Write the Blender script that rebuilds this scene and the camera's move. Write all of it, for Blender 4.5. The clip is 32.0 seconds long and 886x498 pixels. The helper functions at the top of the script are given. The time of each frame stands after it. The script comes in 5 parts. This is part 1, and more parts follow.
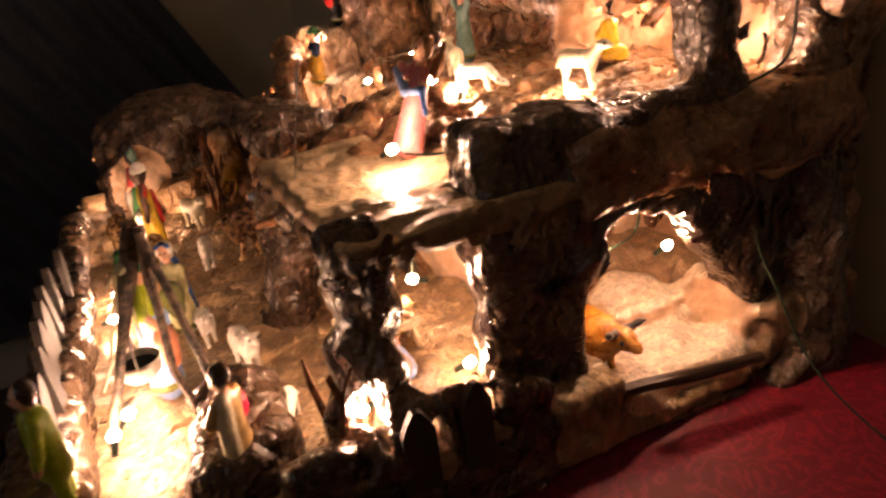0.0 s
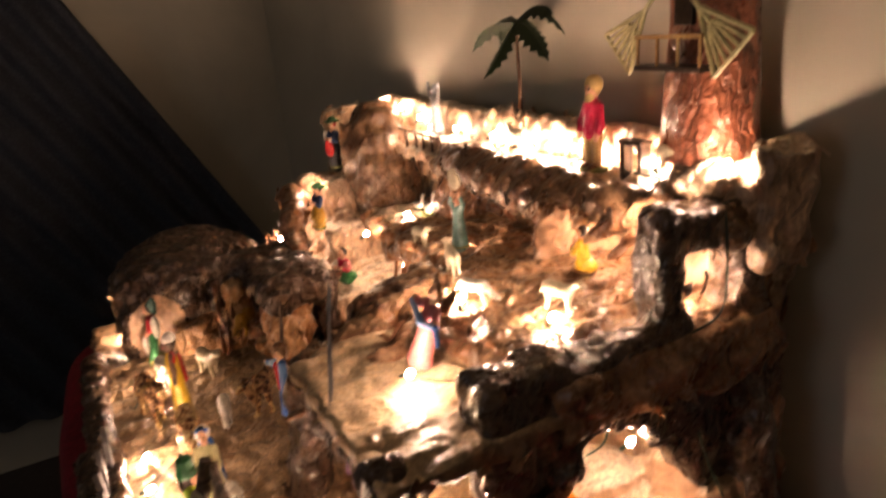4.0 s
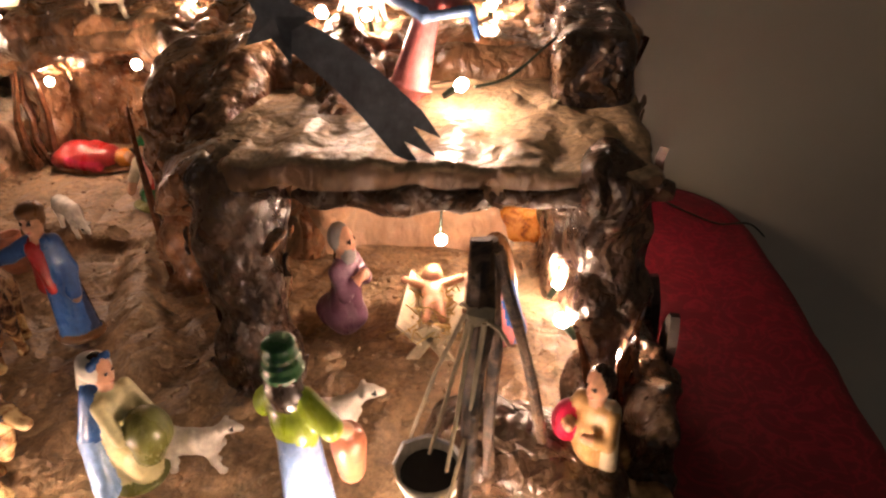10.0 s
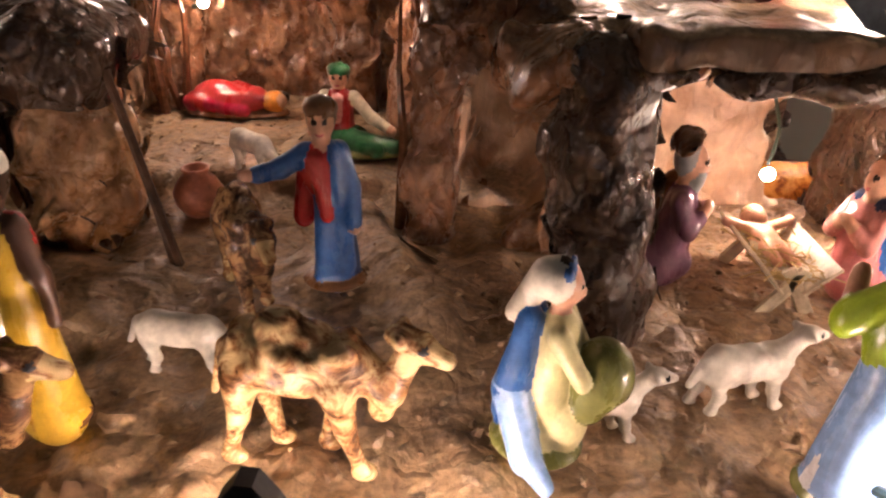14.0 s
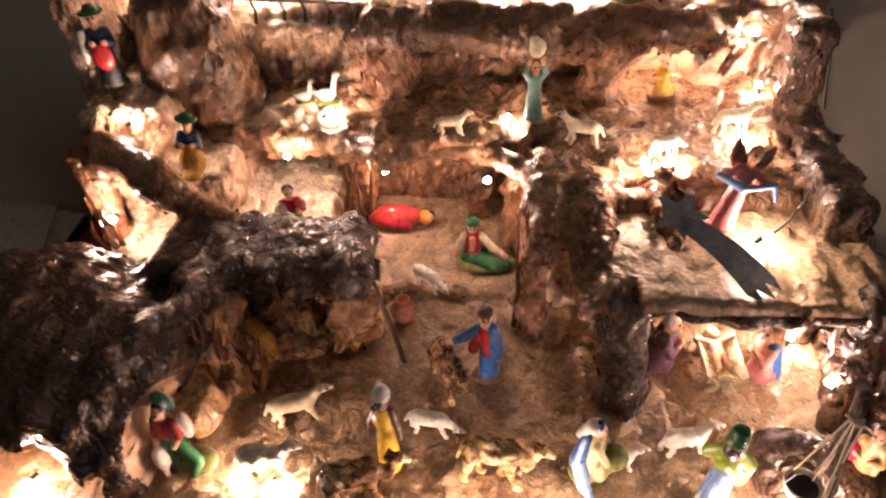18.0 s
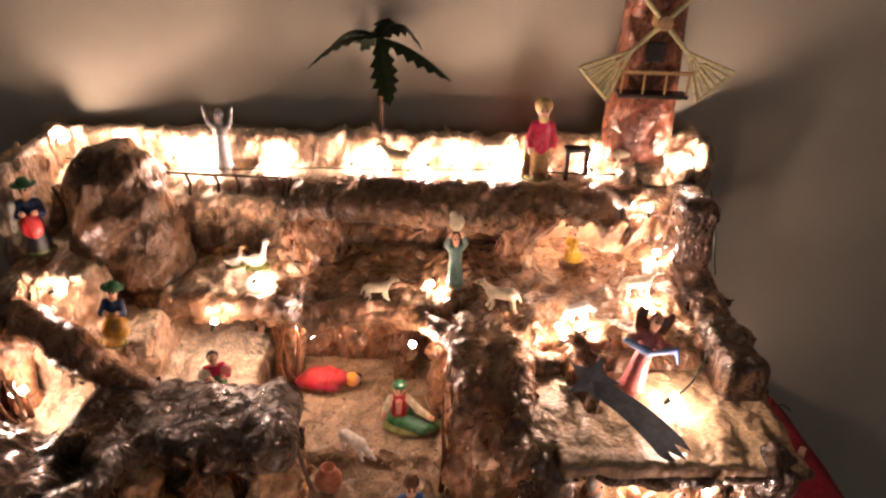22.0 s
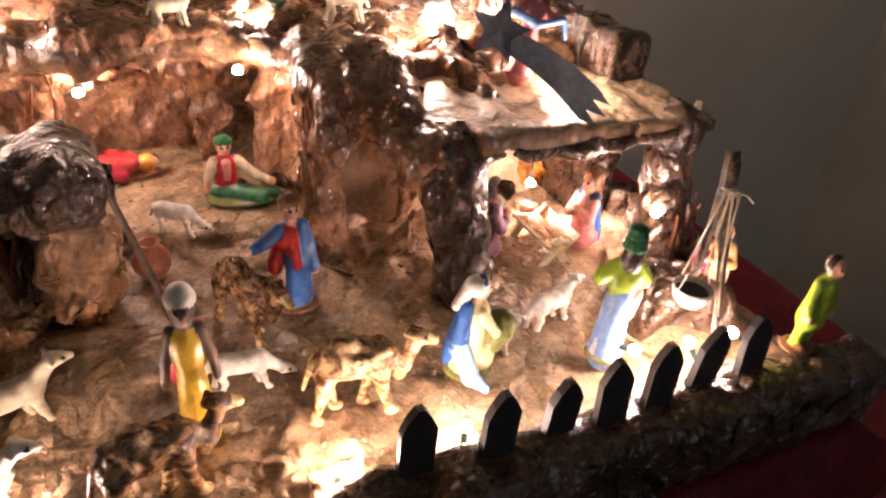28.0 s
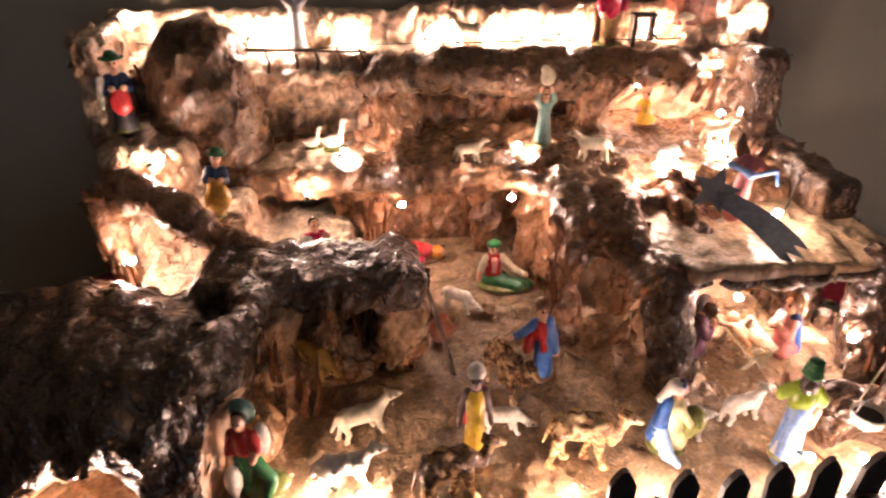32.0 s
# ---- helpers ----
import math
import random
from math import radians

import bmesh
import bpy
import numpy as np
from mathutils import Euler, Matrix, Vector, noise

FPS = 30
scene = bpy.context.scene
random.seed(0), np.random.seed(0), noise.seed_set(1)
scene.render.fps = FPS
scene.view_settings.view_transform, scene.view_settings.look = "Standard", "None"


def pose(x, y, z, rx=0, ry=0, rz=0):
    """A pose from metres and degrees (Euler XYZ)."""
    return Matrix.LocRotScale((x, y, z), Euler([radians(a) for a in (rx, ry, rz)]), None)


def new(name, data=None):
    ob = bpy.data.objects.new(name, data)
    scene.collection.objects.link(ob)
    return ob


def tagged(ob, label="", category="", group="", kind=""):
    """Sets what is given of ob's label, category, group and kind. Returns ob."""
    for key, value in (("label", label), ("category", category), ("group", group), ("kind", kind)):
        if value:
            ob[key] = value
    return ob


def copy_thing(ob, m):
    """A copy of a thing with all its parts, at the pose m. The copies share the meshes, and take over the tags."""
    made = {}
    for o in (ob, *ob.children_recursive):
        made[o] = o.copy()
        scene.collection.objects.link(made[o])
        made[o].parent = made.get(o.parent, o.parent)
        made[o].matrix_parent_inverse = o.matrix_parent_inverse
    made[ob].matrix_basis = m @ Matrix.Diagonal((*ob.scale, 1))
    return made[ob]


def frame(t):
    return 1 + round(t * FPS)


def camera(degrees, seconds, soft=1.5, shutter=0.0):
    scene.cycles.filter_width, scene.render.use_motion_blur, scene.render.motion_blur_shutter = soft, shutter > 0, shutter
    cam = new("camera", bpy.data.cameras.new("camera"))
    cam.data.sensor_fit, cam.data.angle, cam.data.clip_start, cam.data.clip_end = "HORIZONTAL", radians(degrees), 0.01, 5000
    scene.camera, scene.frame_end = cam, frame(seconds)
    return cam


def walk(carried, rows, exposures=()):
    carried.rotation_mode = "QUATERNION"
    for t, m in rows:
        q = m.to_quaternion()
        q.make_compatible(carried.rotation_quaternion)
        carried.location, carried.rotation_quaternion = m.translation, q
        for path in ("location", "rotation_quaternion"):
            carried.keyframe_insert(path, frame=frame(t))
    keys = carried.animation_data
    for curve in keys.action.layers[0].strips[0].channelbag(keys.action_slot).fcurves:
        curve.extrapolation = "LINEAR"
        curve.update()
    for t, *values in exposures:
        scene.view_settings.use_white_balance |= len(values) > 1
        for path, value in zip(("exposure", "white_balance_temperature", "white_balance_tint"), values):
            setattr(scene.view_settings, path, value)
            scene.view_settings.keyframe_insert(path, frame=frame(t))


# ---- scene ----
cam = camera(68.06, 32.0, soft=2.2, shutter=0.5)
# seconds, eye in metres, turn in degrees
PATH = [
    (0.0, 0.7885, 0.0021, 1.1534, 65.99, 6.86, 63.37),
    (0.5, 0.7886, 0.0290, 1.1430, 68.32, 8.15, 61.73),
    (1.0, 0.8058, 0.0440, 1.1264, 70.06, 8.42, 61.55),
    (1.5, 0.8136, 0.0493, 1.1072, 70.76, 7.80, 60.85),
    (2.0, 0.8290, 0.0508, 1.1719, 70.66, 5.69, 60.37),
    (2.5, 0.8110, 0.0468, 1.2490, 72.25, 5.26, 59.29),
    (3.0, 0.8174, 0.0353, 1.3299, 74.56, 4.81, 59.18),
    (3.5, 0.8245, 0.0102, 1.3417, 74.71, 4.98, 59.39),
    (4.0, 0.8307, -0.0412, 1.3325, 70.92, 4.81, 61.01),
    (4.5, 0.8163, -0.0955, 1.2940, 68.36, 6.06, 61.10),
    (6.5, 0.6487, -0.2233, 1.2084, 64.66, -3.26, 43.03),
    (7.0, 0.6245, -0.2238, 1.1827, 62.93, 2.14, 42.00),
    (7.5, 0.5602, -0.2437, 1.1768, 61.18, 2.25, 33.80),
    (8.0, 0.5040, -0.2780, 1.1809, 60.16, 1.61, 24.86),
    (8.5, 0.5081, -0.2671, 1.1824, 59.98, 0.07, 21.85),
    (9.0, 0.4792, -0.2508, 1.1630, 59.86, 1.69, 20.57),
    (9.5, 0.4216, -0.2338, 1.1686, 58.26, 1.89, 12.66),
    (10.0, 0.3606, -0.2358, 1.1577, 58.02, 1.08, 5.61),
    (10.5, 0.3412, -0.2504, 1.1392, 57.53, -0.97, 4.09),
    (11.0, 0.3103, -0.2202, 1.0773, 57.79, -0.07, 4.09),
    (11.5, 0.2678, -0.2140, 1.0552, 60.29, -1.59, -2.19),
    (12.0, 0.2692, -0.2063, 1.0443, 62.79, -2.11, -5.40),
    (12.5, 0.2340, -0.2070, 1.0383, 63.41, -2.02, -4.17),
    (13.0, 0.1756, -0.2187, 1.0486, 62.64, -1.86, -1.18),
    (13.5, 0.1321, -0.2028, 1.0560, 61.55, -2.49, 0.80),
    (15.5, 0.0973, -0.2285, 1.0993, 58.65, -0.45, 3.16),
    (16.0, 0.0759, -0.2327, 1.1852, 61.22, -0.41, 2.55),
    (16.5, 0.0760, -0.2771, 1.2682, 61.99, -0.56, 3.91),
    (17.0, 0.0761, -0.3147, 1.3440, 57.83, 0.15, 4.20),
    (17.5, 0.0660, -0.3471, 1.3956, 52.17, 0.02, 5.42),
    (18.0, 0.0645, -0.3661, 1.4529, 49.52, 1.77, 5.21),
    (18.5, 0.0707, -0.3946, 1.4919, 49.72, 2.13, 5.64),
    (19.0, 0.0874, -0.4181, 1.5213, 50.51, 1.32, 4.28),
    (19.5, 0.0902, -0.4122, 1.5171, 51.23, 0.78, 2.85),
    (20.0, 0.0766, -0.3899, 1.4993, 51.23, 0.09, 2.38),
    (20.5, 0.0555, -0.3786, 1.5169, 56.12, -0.44, 1.97),
    (21.0, 0.0343, -0.3845, 1.5339, 60.98, -1.21, -0.12),
    (21.5, 0.0363, -0.3803, 1.5158, 62.26, 0.64, -2.37),
    (22.0, 0.0712, -0.3766, 1.4910, 62.01, -1.13, -0.13),
    (22.5, 0.0551, -0.3464, 1.4322, 60.48, -1.25, 2.17),
    (23.0, 0.0299, -0.3201, 1.3763, 59.15, 0.62, 3.58),
    (23.5, 0.0182, -0.3191, 1.3204, 58.71, 0.54, 4.75),
    (24.0, 0.0225, -0.3166, 1.2656, 57.89, 1.15, 7.10),
    (24.5, 0.0323, -0.3208, 1.2276, 57.82, 2.55, 8.36),
    (25.0, 0.0137, -0.3197, 1.2027, 56.53, 2.73, 7.86),
    (25.5, 0.0020, -0.3200, 1.1847, 55.15, 2.68, 7.12),
    (26.0, -0.0000, -0.3143, 1.1906, 54.60, -0.09, 0.10),
    (26.5, -0.0101, -0.2918, 1.1962, 55.23, -2.01, -8.73),
    (28.5, -0.0703, -0.3510, 1.2213, 57.84, -5.28, -25.58),
    (29.0, -0.1059, -0.3643, 1.2498, 59.02, -4.92, -25.87),
    (29.5, -0.1259, -0.3782, 1.2701, 58.80, -4.17, -25.38),
    (30.0, -0.1356, -0.4030, 1.3068, 59.97, -3.11, -23.31),
    (30.5, -0.1352, -0.4228, 1.3236, 60.34, -1.33, -18.13),
    (31.0, -0.1248, -0.4400, 1.3378, 60.41, -0.51, -12.44),
    (31.5, -0.1184, -0.4543, 1.3582, 60.55, -0.52, -9.35),
    (32.0, -0.1096, -0.4655, 1.3645, 60.12, 0.01, -4.91),
]
walk(cam, [(t, pose(x, y, z, rx, ry, rz)) for t, x, y, z, rx, ry, rz in PATH], exposures=[(0.0, -0.15, 8600, 22), (1.0, 0.15, 7800, 14), (2.0, 0.62, 7100, 14), (3.0, 0.35, 6900, 8), (4.0, 0.05, 7200, 10), (6.5, -0.3, 7500, 10), (8.0, -0.42, 7200, 10), (10.0, -0.45, 6900, 9), (11.0, -0.4, 6350, 5), (12.0, -0.25, 6100, 8), (13.0, -0.6, 6100, 6), (16.0, 0.25, 6000, 10), (19.0, 0.15, 6450, 13), (22.0, 0.08, 6450, 12), (24.0, 0.1, 6200, 11), (26.0, 0.2, 6000, 10), (29.0, 0.5, 5900, 9), (30.0, 0.5, 5900, 10), (32.0, 0.3, 6200, 13)])

# ---- light ----
world = bpy.data.worlds.new("room_dark")
world.use_nodes = True
world.node_tree.nodes["Background"].inputs[0].default_value = (0.55, 0.6, 0.75, 1)
world.node_tree.nodes["Background"].inputs[1].default_value = 0.05
scene.world = world
scene.view_settings.exposure = 0.0
BULB_GLOW = 800.0
# area lamp added behind the camera as fill; no window is known there
fill_lamp = new("window_light", bpy.data.lights.new("window_light", "AREA"))
fill_lamp.data.shape, fill_lamp.data.size, fill_lamp.data.size_y = "RECTANGLE", 1.0, 1.2
fill_lamp.data.energy, fill_lamp.data.color = 4.2, (0.85, 0.88, 1.0)
fill_lamp.matrix_basis = pose(0.7, -2.64, 1.45, 90, 0, 0)
BULB_COLOUR = (1.0, 0.68, 0.525, 1)


# ---- materials ----
def tree(name):
    m = bpy.data.materials.new(name)
    m.use_nodes = True
    nt = m.node_tree
    return m, nt, nt.nodes["Principled BSDF"]


def link(nt, a, b):
    nt.links.new(a, b)


def mapped_noise(nt, scale, detail=6.0, rough=0.6, distort=0.0):
    co = nt.nodes.new("ShaderNodeTexCoord")
    n = nt.nodes.new("ShaderNodeTexNoise")
    n.inputs["Scale"].default_value = scale
    n.inputs["Detail"].default_value = detail
    n.inputs["Roughness"].default_value = rough
    n.inputs["Distortion"].default_value = distort
    link(nt, co.outputs["Object"], n.inputs["Vector"])
    return n


def ramp(nt, fac, stops):
    r = nt.nodes.new("ShaderNodeValToRGB")
    els = r.color_ramp.elements
    while len(els) < len(stops):
        els.new(0.5)
    for e, (p, c) in zip(els, stops):
        e.position, e.color = p, (*c, 1)
    link(nt, fac, r.inputs["Fac"])
    return r


def mix(nt, fac, a, b, mode="MIX"):
    m = nt.nodes.new("ShaderNodeMix")
    m.data_type, m.blend_type = "RGBA", mode
    if isinstance(fac, (int, float)):
        m.inputs[0].default_value = fac
    else:
        link(nt, fac, m.inputs[0])
    for s, v in ((m.inputs[6], a), (m.inputs[7], b)):
        if isinstance(v, tuple):
            s.default_value = (*v, 1)
        else:
            link(nt, v, s)
    return m.outputs[2]


def bump(nt, bsdf, height, strength, distance):
    b = nt.nodes.new("ShaderNodeBump")
    b.inputs["Strength"].default_value = strength
    b.inputs["Distance"].default_value = distance
    link(nt, height, b.inputs["Height"])
    old = bsdf.inputs["Normal"].links
    if old:
        link(nt, old[0].from_socket, b.inputs["Normal"])
    link(nt, b.outputs["Normal"], bsdf.inputs["Normal"])


def stretched(nt, x, y, z):
    co = nt.nodes.new("ShaderNodeTexCoord")
    mp = nt.nodes.new("ShaderNodeMapping")
    mp.inputs["Scale"].default_value = (x, y, z)
    link(nt, co.outputs["Object"], mp.inputs["Vector"])
    return mp.outputs["Vector"]


def paper_rock(name, dark, mid, light, sand, sand_low=0.45, sand_high=0.8, rough=0.42, moss=0.0, relief=1.0):
    """Crumpled varnished paper: streaky brown paint, dry-brushed lighter ridges, sand where it lies flat."""
    m, nt, b = tree(name)
    big = mapped_noise(nt, 11.0, 5.0, 0.6, 0.6)
    fine = mapped_noise(nt, 75.0, 7.0, 0.65, 0.3)
    streak = mapped_noise(nt, 48.0, 6.0, 0.62, 1.2)
    link(nt, stretched(nt, 1.0, 1.0, 0.4), streak.inputs["Vector"])
    paint = ramp(nt, big.outputs["Fac"], [(0.3, dark), (0.5, mid), (0.74, light)])
    lines = ramp(nt, streak.outputs["Fac"], [(0.34, (0.5, 0.46, 0.42)), (0.5, (1.0, 0.96, 0.95)), (0.66, (1.7, 1.6, 1.45))])
    speck = ramp(nt, fine.outputs["Fac"], [(0.34, (0.5, 0.47, 0.44)), (0.5, (1.0, 1.0, 1.0)), (0.68, (1.7, 1.62, 1.5))])
    col = mix(nt, 0.75 * relief, paint.outputs["Color"], lines.outputs["Color"], "MULTIPLY")
    col = mix(nt, 0.3 * relief, col, speck.outputs["Color"], "MULTIPLY")
    geo = nt.nodes.new("ShaderNodeNewGeometry")
    sep = nt.nodes.new("ShaderNodeSeparateXYZ")
    link(nt, geo.outputs["Normal"], sep.inputs[0])
    up = nt.nodes.new("ShaderNodeMath")
    up.operation = "MULTIPLY_ADD"
    link(nt, fine.outputs["Fac"], up.inputs[0])
    up.inputs[1].default_value = 0.5
    link(nt, sep.outputs["Z"], up.inputs[2])
    flat = nt.nodes.new("ShaderNodeMapRange")
    flat.inputs["From Min"].default_value, flat.inputs["From Max"].default_value = sand_low + 0.25, sand_high + 0.25
    link(nt, up.outputs[0], flat.inputs["Value"])
    grit = mapped_noise(nt, 240.0, 4.0, 0.7)
    sandy = ramp(nt, grit.outputs["Fac"], [(0.3, tuple(c * 0.55 for c in sand)), (0.5, sand), (0.75, tuple(min(1, c * 1.35) for c in sand))])
    sandy2 = mix(nt, 0.55, sandy.outputs["Color"], speck.outputs["Color"], "MULTIPLY")
    col = mix(nt, flat.outputs[0], col, sandy2)
    if moss:
        mo = mapped_noise(nt, 26.0, 6.0, 0.7)
        mr = ramp(nt, mo.outputs["Fac"], [(0.56, (0, 0, 0)), (0.66, (moss, moss, moss))])
        col = mix(nt, mr.outputs["Color"], col, (0.05, 0.055, 0.015))
    link(nt, col, b.inputs["Base Color"])
    rr = nt.nodes.new("ShaderNodeMapRange")
    rr.inputs["To Min"].default_value, rr.inputs["To Max"].default_value = rough - 0.26, rough + 0.2
    link(nt, fine.outputs["Fac"], rr.inputs["Value"])
    link(nt, rr.outputs[0], b.inputs["Roughness"])
    warp = mapped_noise(nt, 30.0, 3.0)
    wadd = nt.nodes.new("ShaderNodeVectorMath")
    wadd.operation = "MULTIPLY_ADD"
    link(nt, warp.outputs["Color"], wadd.inputs[0])
    wadd.inputs[1].default_value = (0.035, 0.035, 0.02)
    link(nt, stretched(nt, 1.0, 1.0, 0.5), wadd.inputs[2])
    for scale, strength, depth in ((30.0, 0.8 * relief, 0.02), (78.0, 0.5 * relief, 0.008)):
        crease = nt.nodes.new("ShaderNodeTexVoronoi")
        crease.feature = "DISTANCE_TO_EDGE"
        crease.inputs["Scale"].default_value = scale
        link(nt, wadd.outputs[0], crease.inputs["Vector"])
        bump(nt, b, crease.outputs["Distance"], strength, depth)
    bump(nt, b, streak.outputs["Fac"], 0.5, 0.004)
    bump(nt, b, fine.outputs["Fac"], 0.3, 0.002)
    varnish = ramp(nt, big.outputs["Fac"], [(0.4, (0.0, 0.0, 0.0)), (0.58, (0.55, 0.55, 0.55))])
    link(nt, varnish.outputs["Color"], b.inputs["Coat Weight"])
    b.inputs["Coat Roughness"].default_value = 0.26
    link(nt, b.inputs["Normal"].links[0].from_socket, b.inputs["Coat Normal"])
    return m


def painted(name, colour, rough=0.28, wear=0.3, bump_size=0.0006, coat=0.0):
    """Glossy hand-painted plaster or plastic with worn, uneven paint and old dirt."""
    m, nt, b = tree(name)
    n = mapped_noise(nt, 160.0, 5.0, 0.6)
    r = ramp(nt, n.outputs["Fac"], [(0.3, tuple(c * (1 - wear) for c in colour)), (0.55, colour), (0.8, tuple(min(1, c * (1 + wear) + 0.01) for c in colour))])
    wash = mapped_noise(nt, 55.0, 6.0, 0.7, 0.4)
    link(nt, stretched(nt, 1.0, 1.0, 0.35), wash.inputs["Vector"])
    grime = ramp(nt, wash.outputs["Fac"], [(0.5, (0.0, 0.0, 0.0)), (0.72, (0.6, 0.6, 0.6))])
    col = mix(nt, grime.outputs["Color"], r.outputs["Color"], tuple(c * 0.3 + 0.012 for c in colour))
    link(nt, col, b.inputs["Base Color"])
    gloss = nt.nodes.new("ShaderNodeMapRange")
    gloss.inputs["To Min"].default_value, gloss.inputs["To Max"].default_value = max(0.08, rough - 0.15), rough + 0.15
    link(nt, wash.outputs["Fac"], gloss.inputs["Value"])
    link(nt, gloss.outputs[0], b.inputs["Roughness"])
    b.inputs["Coat Weight"].default_value = coat
    bump(nt, b, n.outputs["Fac"], 0.3, bump_size)
    bump(nt, b, wash.outputs["Fac"], 0.35, bump_size * 3)
    return m


def mottled(name, dark, mid, pale, rough=0.26):
    """Brown shag or bark painted over a paler ground."""
    m, nt, b = tree(name)
    n = mapped_noise(nt, 120.0, 6.0, 0.65, 0.6)
    r = ramp(nt, n.outputs["Fac"], [(0.37, dark), (0.46, mid), (0.56, pale)])
    link(nt, r.outputs["Color"], b.inputs["Base Color"])
    b.inputs["Roughness"].default_value = rough
    bump(nt, b, n.outputs["Fac"], 0.8, 0.003)
    return m


def plaster_wall(name, colour):
    m, nt, b = tree(name)
    big = mapped_noise(nt, 1.6, 6.0, 0.6, 0.5)
    fine = mapped_noise(nt, 90.0, 5.0, 0.6)
    r = ramp(nt, big.outputs["Fac"], [(0.3, tuple(c * 0.8 for c in colour)), (0.6, colour), (0.75, tuple(c * 1.1 for c in colour))])
    link(nt, r.outputs["Color"], b.inputs["Base Color"])
    b.inputs["Roughness"].default_value = 0.75
    bump(nt, b, fine.outputs["Fac"], 0.15, 0.002)
    return m


def cloth(name, colour, dark):
    """Woven cloth with a faint tone-on-tone floral pattern."""
    m, nt, b = tree(name)
    n = mapped_noise(nt, 28.0, 3.0, 0.5, 2.5)
    r = ramp(nt, n.outputs["Fac"], [(0.44, dark), (0.5, colour), (0.56, dark)])
    link(nt, r.outputs["Color"], b.inputs["Base Color"])
    weave = mapped_noise(nt, 900.0, 2.0)
    b.inputs["Roughness"].default_value = 0.62
    bump(nt, b, weave.outputs["Fac"], 0.3, 0.0008)
    bump(nt, b, n.outputs["Fac"], 0.25, 0.002)
    return m


def glow(name, colour, strength):
    m, nt, b = tree(name)
    b.inputs["Base Color"].default_value = (0.9, 0.85, 0.75, 1)
    b.inputs["Emission Color"].default_value = colour
    b.inputs["Emission Strength"].default_value = strength
    return m


ROCK = paper_rock("brown_paper_rock", (0.075, 0.036, 0.018), (0.205, 0.098, 0.048), (0.4, 0.22, 0.12), (0.27, 0.16, 0.088), 0.6, 0.95, 0.32, 0.0, 0.9)
# darker copy of the rock paint, carrying the shade of unlit faces
ROCK_DARK_SHADE = paper_rock("dark_shade_paper_rock", (0.022, 0.013, 0.009), (0.06, 0.035, 0.022), (0.135, 0.082, 0.05), (0.09, 0.056, 0.035), 0.6, 0.95, 0.32)
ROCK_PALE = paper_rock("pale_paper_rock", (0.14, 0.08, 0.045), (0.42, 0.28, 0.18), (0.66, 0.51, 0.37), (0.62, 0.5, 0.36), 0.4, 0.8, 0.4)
ROOF_SAND = paper_rock("sanded_roof", (0.07, 0.038, 0.02), (0.2, 0.12, 0.068), (0.38, 0.25, 0.15), (0.46, 0.34, 0.21), 0.45, 0.8, 0.42, 0.0, 0.5)
GROUND = paper_rock("sandy_ground", (0.09, 0.052, 0.03), (0.24, 0.15, 0.09), (0.38, 0.25, 0.15), (0.3, 0.2, 0.115), 0.35, 0.75, 0.48, 0.35, 0.65)
MOUNT_GREEN = paper_rock("mossy_dark_rock", (0.055, 0.03, 0.016), (0.13, 0.07, 0.036), (0.27, 0.155, 0.085), (0.17, 0.1, 0.054), 0.5, 0.9, 0.34, 0.2, 0.75)
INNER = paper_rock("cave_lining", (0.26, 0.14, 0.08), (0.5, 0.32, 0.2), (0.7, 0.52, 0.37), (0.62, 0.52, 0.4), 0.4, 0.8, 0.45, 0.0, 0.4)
# lighter copy of the rock paint, so the recess looks lit by the front bulbs
HOLLOW_LIT = paper_rock("lit_hollow_paper", (0.13, 0.06, 0.026), (0.34, 0.18, 0.085), (0.55, 0.34, 0.18), (0.45, 0.3, 0.17), 0.6, 0.95, 0.3, 0.0, 0.9)
